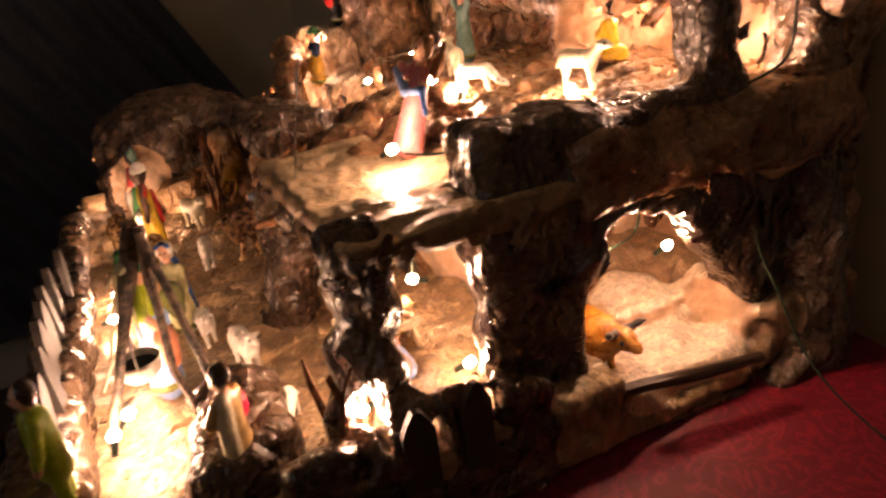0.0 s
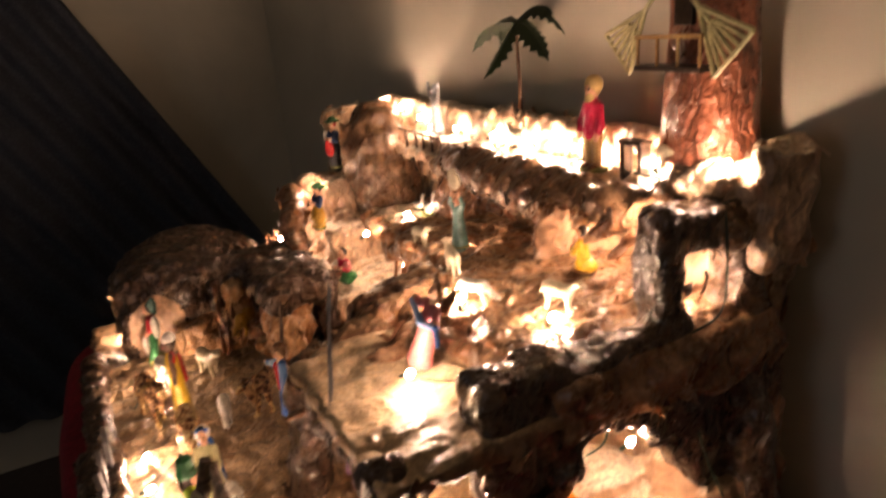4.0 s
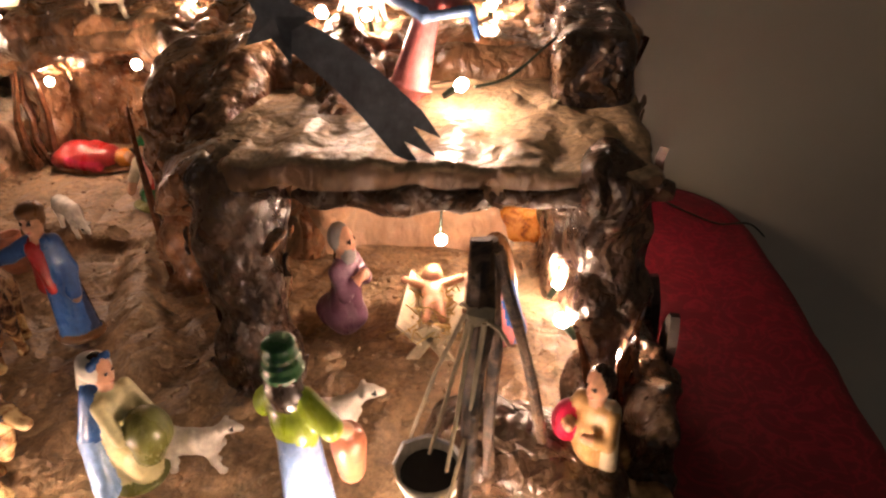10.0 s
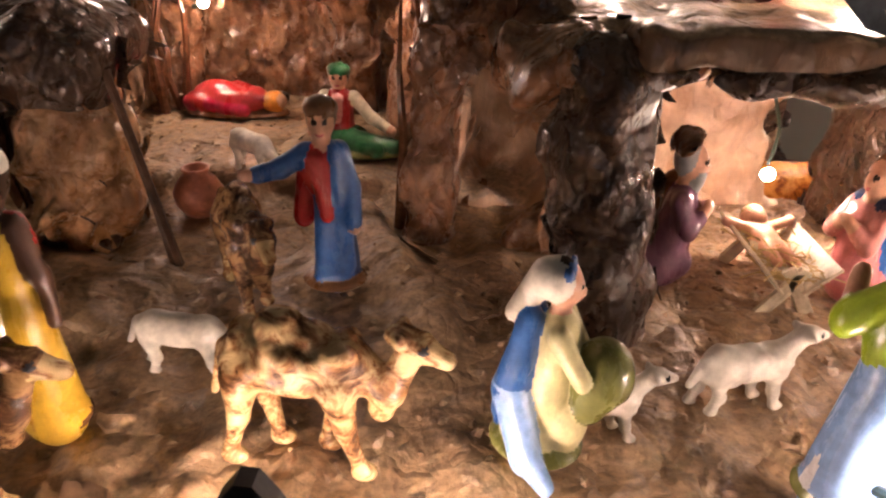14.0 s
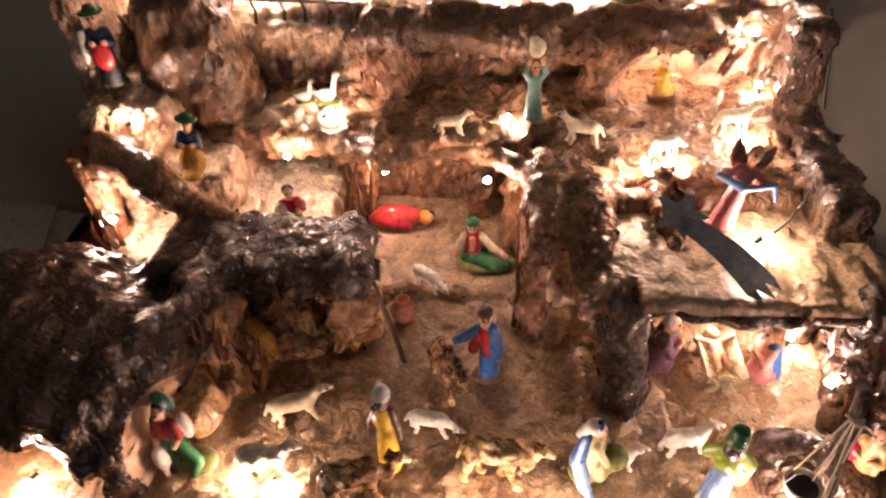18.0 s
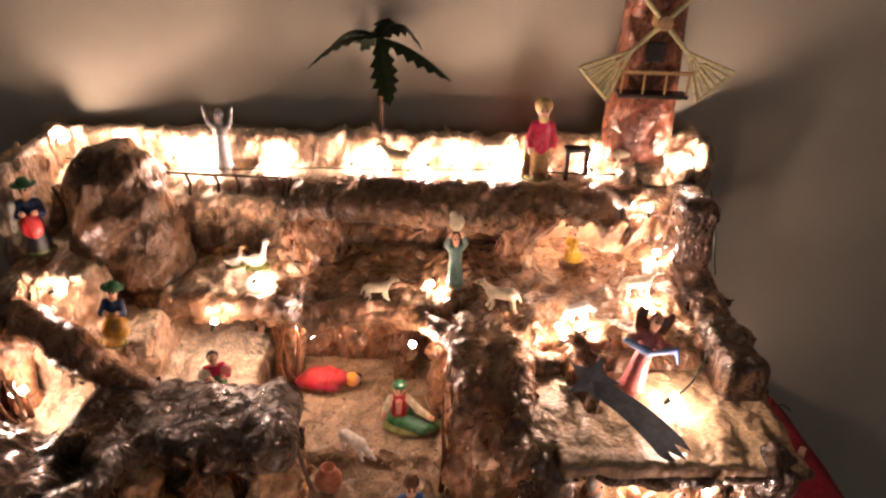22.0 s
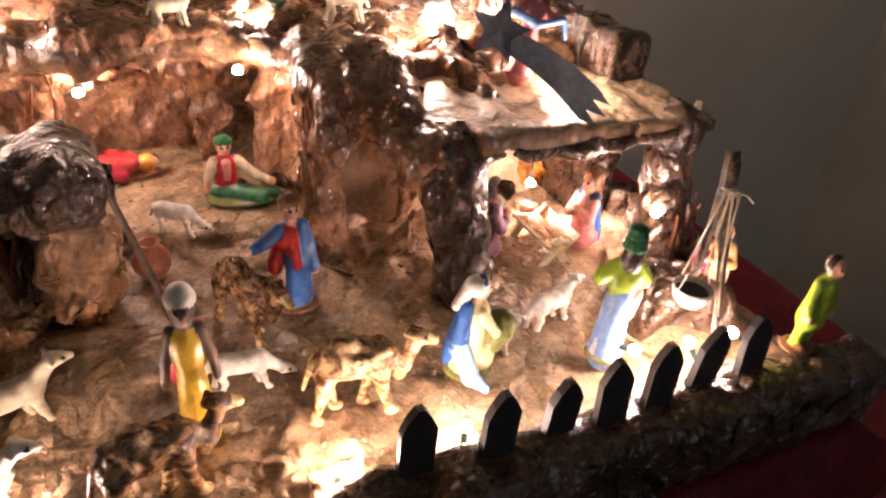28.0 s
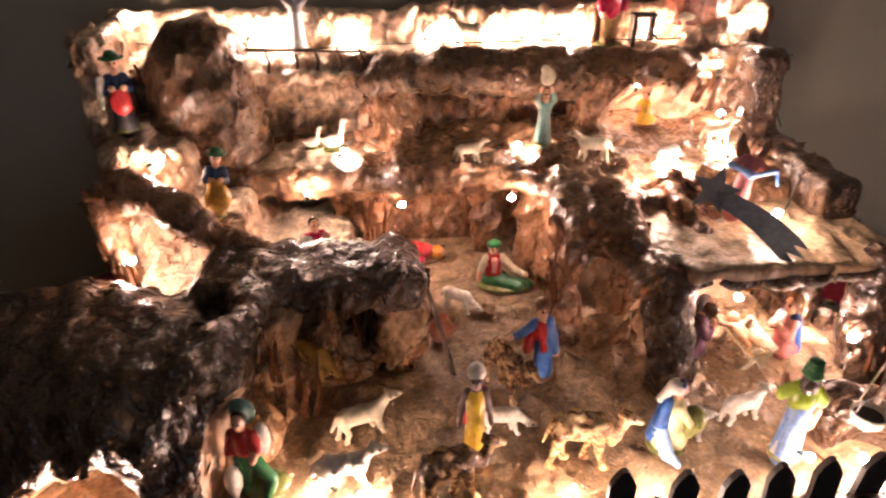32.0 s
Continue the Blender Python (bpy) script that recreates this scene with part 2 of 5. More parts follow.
P = {k: painted("paint_" + k, c, *rest) for k, (c, *rest) in {
    "white": ((0.72, 0.68, 0.6), 0.4), "cream": ((0.62, 0.54, 0.38), 0.4), "yellow": ((0.64, 0.41, 0.04),), "ochre": ((0.5, 0.27, 0.04),),
    "red": ((0.42, 0.028, 0.03),), "crimson": ((0.5, 0.02, 0.07),), "pink": ((0.72, 0.3, 0.26),), "rose": ((0.6, 0.2, 0.2),),
    "blue": ((0.04, 0.12, 0.36),), "skyblue": ((0.22, 0.36, 0.66),), "navy": ((0.03, 0.05, 0.12),), "green": ((0.03, 0.14, 0.05),),
    "lime": ((0.3, 0.42, 0.03),), "olive": ((0.16, 0.17, 0.05),), "teal": ((0.15, 0.27, 0.24),), "skin": ((0.66, 0.36, 0.23), 0.35),
    "dark_skin": ((0.09, 0.045, 0.028), 0.35), "hair": ((0.03, 0.018, 0.012),), "brown": ((0.16, 0.075, 0.03),), "tan": ((0.5, 0.31, 0.13),),
    "grey": ((0.3, 0.3, 0.3), 0.45), "silver": ((0.62, 0.64, 0.68), 0.3), "orange": ((0.72, 0.27, 0.03),), "black": ((0.015, 0.015, 0.017), 0.4),
    "purple": ((0.2, 0.1, 0.16),), "camel": ((0.4, 0.24, 0.1), 0.3, 0.85), "stick": ((0.09, 0.045, 0.022), 0.5, 0.5), "straw": ((0.55, 0.4, 0.16), 0.6),
    "ivory": ((0.6, 0.56, 0.3), 0.35), "terracotta": ((0.42, 0.15, 0.08), 0.35, 0.4), "wire": ((0.012, 0.03, 0.016), 0.4), "card": ((0.13, 0.145, 0.165), 0.4),
    "leaf": ((0.03, 0.05, 0.02), 0.45), "dark_wood": ((0.035, 0.02, 0.012), 0.4, 0.5), "paper": ((0.75, 0.77, 0.8), 0.6),
}.items()}
P["bark"] = mottled("stick_bark", (0.014, 0.009, 0.006), (0.05, 0.028, 0.016), (0.15, 0.09, 0.055), 0.6)
P["picket"] = painted("matt_dark_picket", (0.02, 0.014, 0.011), 0.65, 0.4)
P["camel"] = mottled("mottled_camel_coat", (0.08, 0.035, 0.015), (0.3, 0.15, 0.06), (0.62, 0.45, 0.22))
P["ox"] = mottled("curly_ox_coat", (0.2, 0.06, 0.012), (0.42, 0.15, 0.02), (0.58, 0.25, 0.05))
P["brown_camel"] = mottled("dark_camel_coat", (0.035, 0.016, 0.008), (0.12, 0.055, 0.025), (0.34, 0.2, 0.09))
WALL = plaster_wall("grey_plaster", (0.54, 0.505, 0.41))
RED_CLOTH = cloth("red_tablecloth_weave", (0.27, 0.008, 0.026), (0.16, 0.004, 0.015))
CURTAIN = cloth("dark_curtain_weave", (0.11, 0.125, 0.16), (0.075, 0.085, 0.11))
FLOOR = painted("dark_floor", (0.06, 0.05, 0.05), 0.5)
BULB = glow("lit_bulb", BULB_COLOUR, BULB_GLOW)


# ---- shaping with distance fields ----
_rng = np.random.default_rng(7)
_LAT = _rng.random((32, 32, 32)).astype(np.float32)


def lattice_noise(p):
    i = np.floor(p).astype(np.int32)
    f = (p - i).astype(np.float32)
    f = f * f * (3 - 2 * f)
    i &= 31
    j = (i + 1) & 31
    x0, y0, z0 = i.T
    x1, y1, z1 = j.T
    fx, fy, fz = f.T
    a = _LAT[x0, y0, z0] * (1 - fx) + _LAT[x1, y0, z0] * fx
    b = _LAT[x0, y1, z0] * (1 - fx) + _LAT[x1, y1, z0] * fx
    c = _LAT[x0, y0, z1] * (1 - fx) + _LAT[x1, y0, z1] * fx
    d = _LAT[x0, y1, z1] * (1 - fx) + _LAT[x1, y1, z1] * fx
    return (a * (1 - fy) + b * fy) * (1 - fz) + (c * (1 - fy) + d * fy) * fz


# directions and rates of the sharp folds of crumpled paper
FOLDS = []
for rate in (13.0, 17.0, 24.0, 33.0):
    way = _rng.normal(0, 1, 3)
    FOLDS.append((way / np.linalg.norm(way), rate))


def prim(kind, v, p):
    """Distance from the points p to a box, an ellipsoid, a tapered rod or a prism along x."""
    if kind == "prism":
        d = np.abs(p[:, 0] - (v[0] + v[1]) / 2) - (v[1] - v[0]) / 2
        for (y0, z0), (y1, z1) in zip(v[2], v[2][1:] + v[2][:1]):
            ln = math.hypot(y1 - y0, z1 - z0)
            d = np.maximum(d, ((p[:, 1] - y0) * (z1 - z0) - (p[:, 2] - z0) * (y1 - y0)) / ln)
        return d
    if kind == "box":
        c, h, r = np.array(v[0:3]), np.array(v[3:6]), v[6] if len(v) > 6 else 0.008
        q = np.abs(p - c) - (h - r)
        return np.linalg.norm(np.maximum(q, 0), axis=1) + np.minimum(q.max(1), 0) - r
    if kind == "span":
        lo, hi = np.array(v[0:6:2]), np.array(v[1:6:2])
        return prim("box", (*((lo + hi) / 2), *((hi - lo) / 2), *v[6:]), p)
    if kind == "ell":
        c, h = np.array(v[0:3]), np.array(v[3:6])
        k = np.linalg.norm((p - c) / h, axis=1)
        g = np.linalg.norm((p - c) / (h * h), axis=1) + 1e-9
        return k * (k - 1) / g
    a, b, ra, rb = np.array(v[0:3]), np.array(v[3:6]), v[6], v[7] if len(v) > 7 else v[6]
    ba = b - a
    t = np.clip((p - a) @ ba / (ba @ ba), 0, 1)
    return np.linalg.norm(p - (a + t[:, None] * ba), axis=1) - (ra + (rb - ra) * t)


def blend_min(a, b, k):
    if k <= 0:
        return np.minimum(a, b)
    h = np.clip(0.5 + 0.5 * (b - a) / k, 0, 1)
    return b * (1 - h) + a * h - k * h * (1 - h)


def field(shape, p, k):
    d = np.full(len(p), 1.0)
    for sign, kind, v in shape:
        e = prim(kind, v, p)
        d = blend_min(d, e, k) if sign == "+" else -blend_min(-d, e, k)
    return d


def surface(shape, lo, hi, h, k=0.01, crumple=0.0, grain=0.0, pleat=0.0):
    """Vertices and quads of the surface of a shape, by surface nets."""
    n = [int(math.ceil((b - a) / h)) + 1 for a, b in zip(lo, hi)]
    ax = [np.float64(a) + h * np.arange(m) for a, m in zip(lo, n)]
    g = np.stack(np.meshgrid(*ax, indexing="ij"), -1).reshape(-1, 3)
    d = field(shape, g, k)
    if crumple:
        near = np.abs(d) < 0.034
        q = g[near]
        w = q + 0.012 * np.stack([lattice_noise(q * 40 + s) for s in (3.1, 17.7, 9.3)], -1)
        r1 = 1 - np.abs(2 * lattice_noise(w * np.array((22, 22, 15)) + 5) - 1)
        r2 = 1 - np.abs(2 * lattice_noise(w * np.array((58, 58, 40)) + 11) - 1)
        big = lattice_noise(q * 9 + 2)
        if pleat:
            r3 = 1 - np.abs(2 * lattice_noise(w * np.array((52, 52, 9)) + 21) - 1)
            d[near] += pleat * (0.55 - r3)
        fold = np.zeros(len(q))
        for i, (way, rate) in enumerate(FOLDS):
            ph = q @ way * rate + 1.5 * lattice_noise(q * 8 + 3.3 * i)
            fold += np.abs(2 * (ph - np.floor(ph)) - 1) - 0.5
        d[near] += crumple * (0.55 * (0.55 - r1) + 0.5 * fold) + 0.7 * grain * (0.5 - r2) + crumple * 1.1 * (big - 0.5)
    d = d.reshape(n)
    s = d < 0
    cells = tuple(m - 1 for m in n)
    acc, cnt = np.zeros((*cells, 3)), np.zeros(cells)
    for axis in range(3):
        o1, o2 = [a for a in range(3) if a != axis]
        for u in (0, 1):
            for v in (0, 1):
                sa, sb = [slice(None)] * 3, [slice(None)] * 3
                for o, t in ((o1, u), (o2, v)):
                    sa[o] = sb[o] = slice(t, t + cells[o])
                sa[axis], sb[axis] = slice(0, cells[axis]), slice(1, cells[axis] + 1)
                da, db = d[tuple(sa)], d[tuple(sb)]
                cross = s[tuple(sa)] != s[tuple(sb)]
                f = np.where(cross, da / np.where(cross, da - db, 1), 0)
                acc[..., axis] += np.where(cross, f, 0)
                acc[..., o1] += np.where(cross, u, 0)
                acc[..., o2] += np.where(cross, v, 0)
                cnt += cross
    act = cnt > 0
    idx = np.full(cells, -1)
    idx[act] = np.arange(act.sum())
    at = np.argwhere(act)
    verts = np.array(lo) + h * (at + acc[act] / cnt[act][:, None])
    faces = []
    for axis in range(3):
        o1, o2 = (axis + 1) % 3, (axis + 2) % 3
        sl = [slice(None)] * 3
        sa, sb = list(sl), list(sl)
        sa[axis], sb[axis] = slice(0, -1), slice(1, None)
        a, b = s[tuple(sa)], s[tuple(sb)]
        e = np.argwhere(a != b)
        ok = (e[:, o1] > 0) & (e[:, o2] > 0) & (e[:, o1] < cells[o1]) & (e[:, o2] < cells[o2])
        e = e[ok]
        q = []
        for u, v in ((-1, -1), (0, -1), (0, 0), (-1, 0)):
            w = e.copy()
            w[:, o1] += u
            w[:, o2] += v
            q.append(idx[tuple(w.T)])
        q = np.stack(q, 1)
        flip = ~a[tuple(e.T)]
        q[flip] = q[flip][:, ::-1]
        faces.append(q)
    return verts, np.concatenate(faces)


def net_mesh(name, verts, faces):
    me = bpy.data.meshes.new(name)
    me.vertices.add(len(verts))
    me.vertices.foreach_set("co", np.asarray(verts, np.float32).ravel())
    me.loops.add(faces.size)
    me.loops.foreach_set("vertex_index", faces.ravel().astype(np.int32))
    me.polygons.add(len(faces))
    me.polygons.foreach_set("loop_start", np.arange(0, faces.size, 4, dtype=np.int32))
    me.update(calc_edges=True)
    me.validate()
    me.polygons.foreach_set("use_smooth", np.ones(len(me.polygons), bool))
    return me


GROUND_POINTS = []


def rock(name, shape, lo, hi, material, parent, label="", h=0.005, k=0.018, crumple=0.012, grain=0.004, inner=None, inner_where=None, pleat=0.0, flakes=0.0):
    v, f = surface(shape, lo, hi, h, k, crumple, grain, pleat)
    me = net_mesh(name, v, f)
    me.materials.append(material)
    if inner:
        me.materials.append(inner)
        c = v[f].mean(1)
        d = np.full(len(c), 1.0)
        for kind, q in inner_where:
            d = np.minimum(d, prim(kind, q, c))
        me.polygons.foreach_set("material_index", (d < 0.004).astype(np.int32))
    GROUND_POINTS.append(v)
    ob = new(name, me)
    ob.parent = parent
    if label:
        tagged(ob, label)
    if flakes:
        paper_flakes(me, v, f, int(flakes * len(f)), ob)
    return ob


def paper_flakes(me, v, f, count, parent):
    """Curled strips and crumples of the same paper, standing off the surface."""
    rng = np.random.default_rng(len(f))
    q = v[f]
    n = np.cross(q[:, 2] - q[:, 0], q[:, 3] - q[:, 1])
    n /= np.linalg.norm(n, axis=1)[:, None] + 1e-12
    odds = np.where(n[:, 2] > 0.4, 0.12, 1.0)
    pick = rng.choice(len(f), count, replace=False, p=odds / odds.sum())
    slot = np.empty(len(f), np.int32)
    me.polygons.foreach_get("material_index", slot)
    c = v[f[pick]].mean(1)
    n = n[pick]
    w = rng.normal(0, 0.45, (count, 3)) + np.array((0, 0, -1.0))
    t = w - n * (w * n).sum(1)[:, None]
    t /= np.linalg.norm(t, axis=1)[:, None] + 1e-12
    s = np.cross(n, t)
    long_, wide = rng.uniform(0.010, 0.032, count), rng.uniform(0.006, 0.016, count)
    tilt, curl, roll = rng.uniform(-0.16, 0.2, count), rng.uniform(-0.2, 0.55, count), rng.normal(0, 0.25, count)
    bend = rng.normal(0, 0.5, count)
    us, vs = np.linspace(-0.5, 0.5, 5), (-0.5, 0.0, 0.5)
    pts = []
    for i, u in enumerate(us):
        taper = 1 - 1.3 * abs(u) ** 1.5
        for k in vs:
            jag = rng.normal(0, 0.12, count)
            side = wide * (k * taper + 0.25 * jag) + bend * wide * u * u * 4
            lift = 0.0006 + long_ * u * tilt + wide * (curl * (k * 2) ** 2 * 0.5 + roll * k) + 0.0007 * rng.normal(0, 1, count)
            pts.append(c + t * (long_ * u)[:, None] + s * side[:, None] + n * lift[:, None])
    pts = np.stack(pts, 1)
    base = (np.arange(count) * 15)[:, None, None]
    cell = np.array([(3 * i + j, 3 * i + j + 1, 3 * i + j + 4, 3 * i + j + 3) for i in range(4) for j in range(2)])
    faces = (base + cell[None]).reshape(-1, 4)
    fm = net_mesh("paper_flakes", pts.reshape(-1, 3), faces)
    for m in me.materials:
        fm.materials.append(m)
    if len(me.materials) > 1:
        fm.polygons.foreach_set("material_index", np.repeat(slot[pick], 8))
    ob = new("paper_flakes", fm)
    ob.parent = parent
    tagged(ob, "curled flakes of brown paper on the rock", kind="stuff")
    return ob


BINS = {}


def ground(x, y, z, reach=0.009, span=0.04):
    """The height of the ground near a place."""
    if not BINS:
        v = np.concatenate(GROUND_POINTS)
        cell = np.floor(v[:, :2] * 100).astype(np.int64)
        key = (cell[:, 0] + 500) * 1000 + cell[:, 1] + 500
        order = np.argsort(key, kind="stable")
        key, v = key[order], v[order]
        cut = np.flatnonzero(np.diff(key)) + 1
        for k, w in zip(key[np.r_[0, cut]], np.split(v, cut)):
            BINS[int(k)] = w
    cx, cy = int(math.floor(x * 100)) + 500, int(math.floor(y * 100)) + 500
    near = [BINS[q] for q in ((cx + i) * 1000 + cy + j for i in (-1, 0, 1) for j in (-1, 0, 1)) if q in BINS]
    if not near:
        return z
    v = np.concatenate(near)
    m = (np.abs(v[:, 0] - x) < reach) & (np.abs(v[:, 1] - y) < reach) & (np.abs(v[:, 2] - z) < span)
    return float(np.percentile(v[m, 2], 85)) - 0.001 if m.any() else z


def part(name, bm, material, parent, label="", smooth=False):
    me = bpy.data.meshes.new(name)
    bm.to_mesh(me)
    bm.free()
    me.materials.append(material)
    if smooth:
        me.polygons.foreach_set("use_smooth", np.ones(len(me.polygons), bool))
    ob = new(name, me)
    ob.parent = parent
    if label:
        tagged(ob, label)
    return ob


def thing(name, at, label, category, group="", turn=0.0, kind=""):
    ob = new(name)
    ob.matrix_basis = pose(*at, 0, 0, turn)
    ob.empty_display_size = 0.02
    return tagged(ob, label, category, group, kind)


def add_box(bm, lo, hi, bevel=0.0):
    r = bmesh.ops.create_cube(bm, size=1)["verts"]
    c, s = [(a + b) / 2 for a, b in zip(lo, hi)], [b - a for a, b in zip(lo, hi)]
    for v in r:
        v.co = Vector((v.co.x * s[0] + c[0], v.co.y * s[1] + c[1], v.co.z * s[2] + c[2]))
    if bevel:
        bmesh.ops.bevel(bm, geom=list({e for v in r for e in v.link_edges}), offset=bevel, segments=2, affect="EDGES", profile=0.5)
    return bm


def add_rod(bm, a, b, ra, rb=None, seg=8):
    a, b = Vector(a), Vector(b)
    rb = ra if rb is None else rb
    q = (b - a).to_track_quat("Z", "Y").to_matrix().to_4x4()
    bmesh.ops.create_cone(bm, cap_ends=True, segments=seg, radius1=ra, radius2=rb, depth=(b - a).length, matrix=Matrix.Translation((a + b) / 2) @ q)
    return bm


def add_ball(bm, c, r, sub=2, scale=(1, 1, 1)):
    bmesh.ops.create_icosphere(bm, subdivisions=sub, radius=r, matrix=Matrix.Translation(c) @ Matrix.Diagonal((*scale, 1)))
    return bm


def add_bent(bm, pts, radii, seg=7, rough=0.0):
    """A bent stick through points, with its own thickness at each."""
    rings = []
    pts = [Vector(p) for p in pts]
    for i, p in enumerate(pts):
        d = (pts[min(i + 1, len(pts) - 1)] - pts[max(i - 1, 0)]).normalized()
        u = d.orthogonal().normalized() if i == 0 else (u - d * u.dot(d)).normalized()
        w = d.cross(u)
        ring = []
        for s in range(seg):
            a = 2 * math.pi * s / seg
            r = radii[i] * (1 + rough * (random.random() - 0.5))
            ring.append(bm.verts.new(p + (u * math.cos(a) + w * math.sin(a)) * r))
        rings.append(ring)
    for r0, r1 in zip(rings, rings[1:]):
        for s in range(seg):
            bm.faces.new((r0[s], r0[(s + 1) % seg], r1[(s + 1) % seg], r1[s]))
    bm.faces.new(rings[0][::-1])
    bm.faces.new(rings[-1])
    return bm


# ---- the room ----
def room():
    wall = thing("wall_north", (0, 0.60, 0), "grey plaster wall behind the crib", "wall", kind="structure")
    part("plaster", add_box(bmesh.new(), (-1.6, 0, 0), (1.45, 0.12, 2.6)), WALL, wall)
    west = thing("wall_west", (-1.6, 0, 0), "grey plaster side wall in the dark", "wall", kind="structure")
    part("plaster", add_box(bmesh.new(), (-0.12, -2.6, 0), (0, 0.72, 2.6)), WALL, west)
    south = thing("wall_south", (0, -2.6, 0), "plain wall closing the dark room", "wall", kind="structure")
    # opening left for the added fill window
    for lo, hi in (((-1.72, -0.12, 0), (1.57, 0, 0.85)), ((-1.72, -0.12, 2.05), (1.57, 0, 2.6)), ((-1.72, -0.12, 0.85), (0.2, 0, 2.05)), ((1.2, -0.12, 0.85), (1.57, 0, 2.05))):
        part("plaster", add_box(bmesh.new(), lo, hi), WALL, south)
    east = thing("wall_east", (1.45, 0, 0), "plain wall closing the dark room", "wall", kind="structure")
    part("plaster", add_box(bmesh.new(), (0, -2.6, 0), (0.12, 0.72, 2.6)), WALL, east)
    floor = thing("floor", (0, 0, 0), "dark floor of the room", "floor", kind="structure")
    part("boards", add_box(bmesh.new(), (-1.72, -2.72, -0.05), (1.57, 0.72, 0)), FLOOR, floor)
    ceil = thing("ceiling", (0, 0, 2.6), "plain plaster ceiling", "ceiling", kind="structure")
    part("plaster", add_box(bmesh.new(), (-1.72, -2.72, 0), (1.57, 0.72, 0.1)), WALL, ceil)


def curtain():
    c = thing("curtain", (-1.52, 0, 0.2), "dark blue curtain gathered back slantwise on the side wall", "curtain")
    bm = bmesh.new()
    rows, cols = 40, 90
    grid = []
    for i in range(rows + 1):
        z = 0.0 + 2.0 * i / rows
        edge = 0.35 - 0.55 * (z + 0.2 - 0.82)
        row = []
        for j in range(cols + 1):
            y = edge - 1.5 * (j / cols) ** 1.1
            x = 0.018 * math.sin(j * 0.9 + 0.5 * math.sin(z * 3)) + 0.02
            row.append(bm.verts.new((x, y, z)))
        grid.append(row)
    for i in range(rows):
        for j in range(cols):
            bm.faces.new((grid[i][j], grid[i][j + 1], grid[i + 1][j + 1], grid[i + 1][j]))
    bmesh.ops.solidify(bm, geom=bm.faces[:], thickness=0.003)
    part("drape", bm, CURTAIN, c, smooth=True)


def table():
    t = thing("table", (0, 0.2, 0), "table hidden under a red cloth", "table")
    top = add_box(bmesh.new(), (-0.56, -0.29, 0.735), (0.56, 0.29, 0.772), 0.004)
    part("tabletop", top, P["dark_wood"], t)
    for x in (-0.52, 0.52):
        for y in (-0.25, 0.25):
            part("leg", add_box(bmesh.new(), (x - 0.025, y - 0.025, 0), (x + 0.025, y + 0.025, 0.735), 0.003), P["dark_wood"], t)
    c = thing("tablecloth", (0, 0.2, 0.779), "red woven tablecloth draped over the table", "tablecloth")
    bm = bmesh.new()
    hx, hy, r, drop = 0.625, 0.36, 0.03, 0.55
    n = 150
    rings = []
    steps = [(-0.12, 0.0), (-0.04, 0.002), (0.0, 0.0), (0.012, -0.003), (0.022, -0.012), (0.027, -0.028)] + [(0.028 + 0.002 * i, -0.03 - drop * i / 8) for i in range(1, 9)]
    for off, dz in steps:
        ring = []
        for i in range(n):
            a = 2 * math.pi * i / n
            ca, sa = math.cos(a), math.sin(a)
            m = (abs(ca) ** 7 + abs(sa) ** 7) ** (-1 / 7)
            fold = (0.014 * math.sin(a * 22 + 1.3 * math.sin(a * 5)) + 0.01 * math.sin(a * 9)) * min(1, max(0, -dz / 0.15))
            ring.append(bm.verts.new(((hx + off + fold) * ca * m, (hy + off + fold) * sa * m, dz + 0.002 * noise.noise((ca * 9, sa * 9, off * 40)))))
        rings.append(ring)
    mid = bm.verts.new((0, 0, 0))
    for i in range(n):
        bm.faces.new((mid, rings[0][i], rings[0][(i + 1) % n]))
    for r0, r1 in zip(rings, rings[1:]):
        for i in range(n):
            bm.faces.new((r0[i], r1[i], r1[(i + 1) % n], r0[(i + 1) % n]))
    part("cloth", bm, RED_CLOTH, c, smooth=True)


def sideboard():
    t = thing("sideboard", (-0.98, 0.36, 0), "dark wooden sideboard in the shade", "sideboard")
    part("body", add_box(bmesh.new(), (-0.24, -0.22, 0.06), (0.24, 0.22, 0.66), 0.004), P["dark_wood"], t)
    part("top", add_box(bmesh.new(), (-0.26, -0.235, 0.66), (0.26, 0.23, 0.685), 0.003), P["dark_wood"], t)
    for y in (-0.11, 0.11):
        d = part("door", add_box(bmesh.new(), (0.24, y - 0.1, 0.1), (0.255, y + 0.1, 0.62), 0.003), P["dark_wood"], t)
        part("knob", add_ball(bmesh.new(), (0.262, y * 0.25, 0.36), 0.008, 1), P["black"], d)
    for x, y, z, turn in ((-0.86, 0.46, 0.688, 12), (-0.84, 0.44, 0.693, 4), (-0.88, 0.49, 0.698, 20)):
        s = thing("magazine", (x, y, z), "pale folded magazine lying on the sideboard", "magazine", "magazines", turn)
        part("booklet", add_box(bmesh.new(), (-0.1, -0.14, -0.0025), (0.1, 0.14, 0.0018), 0.0008), P["paper"], s)


room()
curtain()
table()
sideboard()

# ---- the papier-mache mountain ----
MOUNT = thing("nativity_mountain", (0, 0, 0), "brown crumpled papier-mache crib mountain with caves and terraces", "nativity scene")
RES = 0.0038

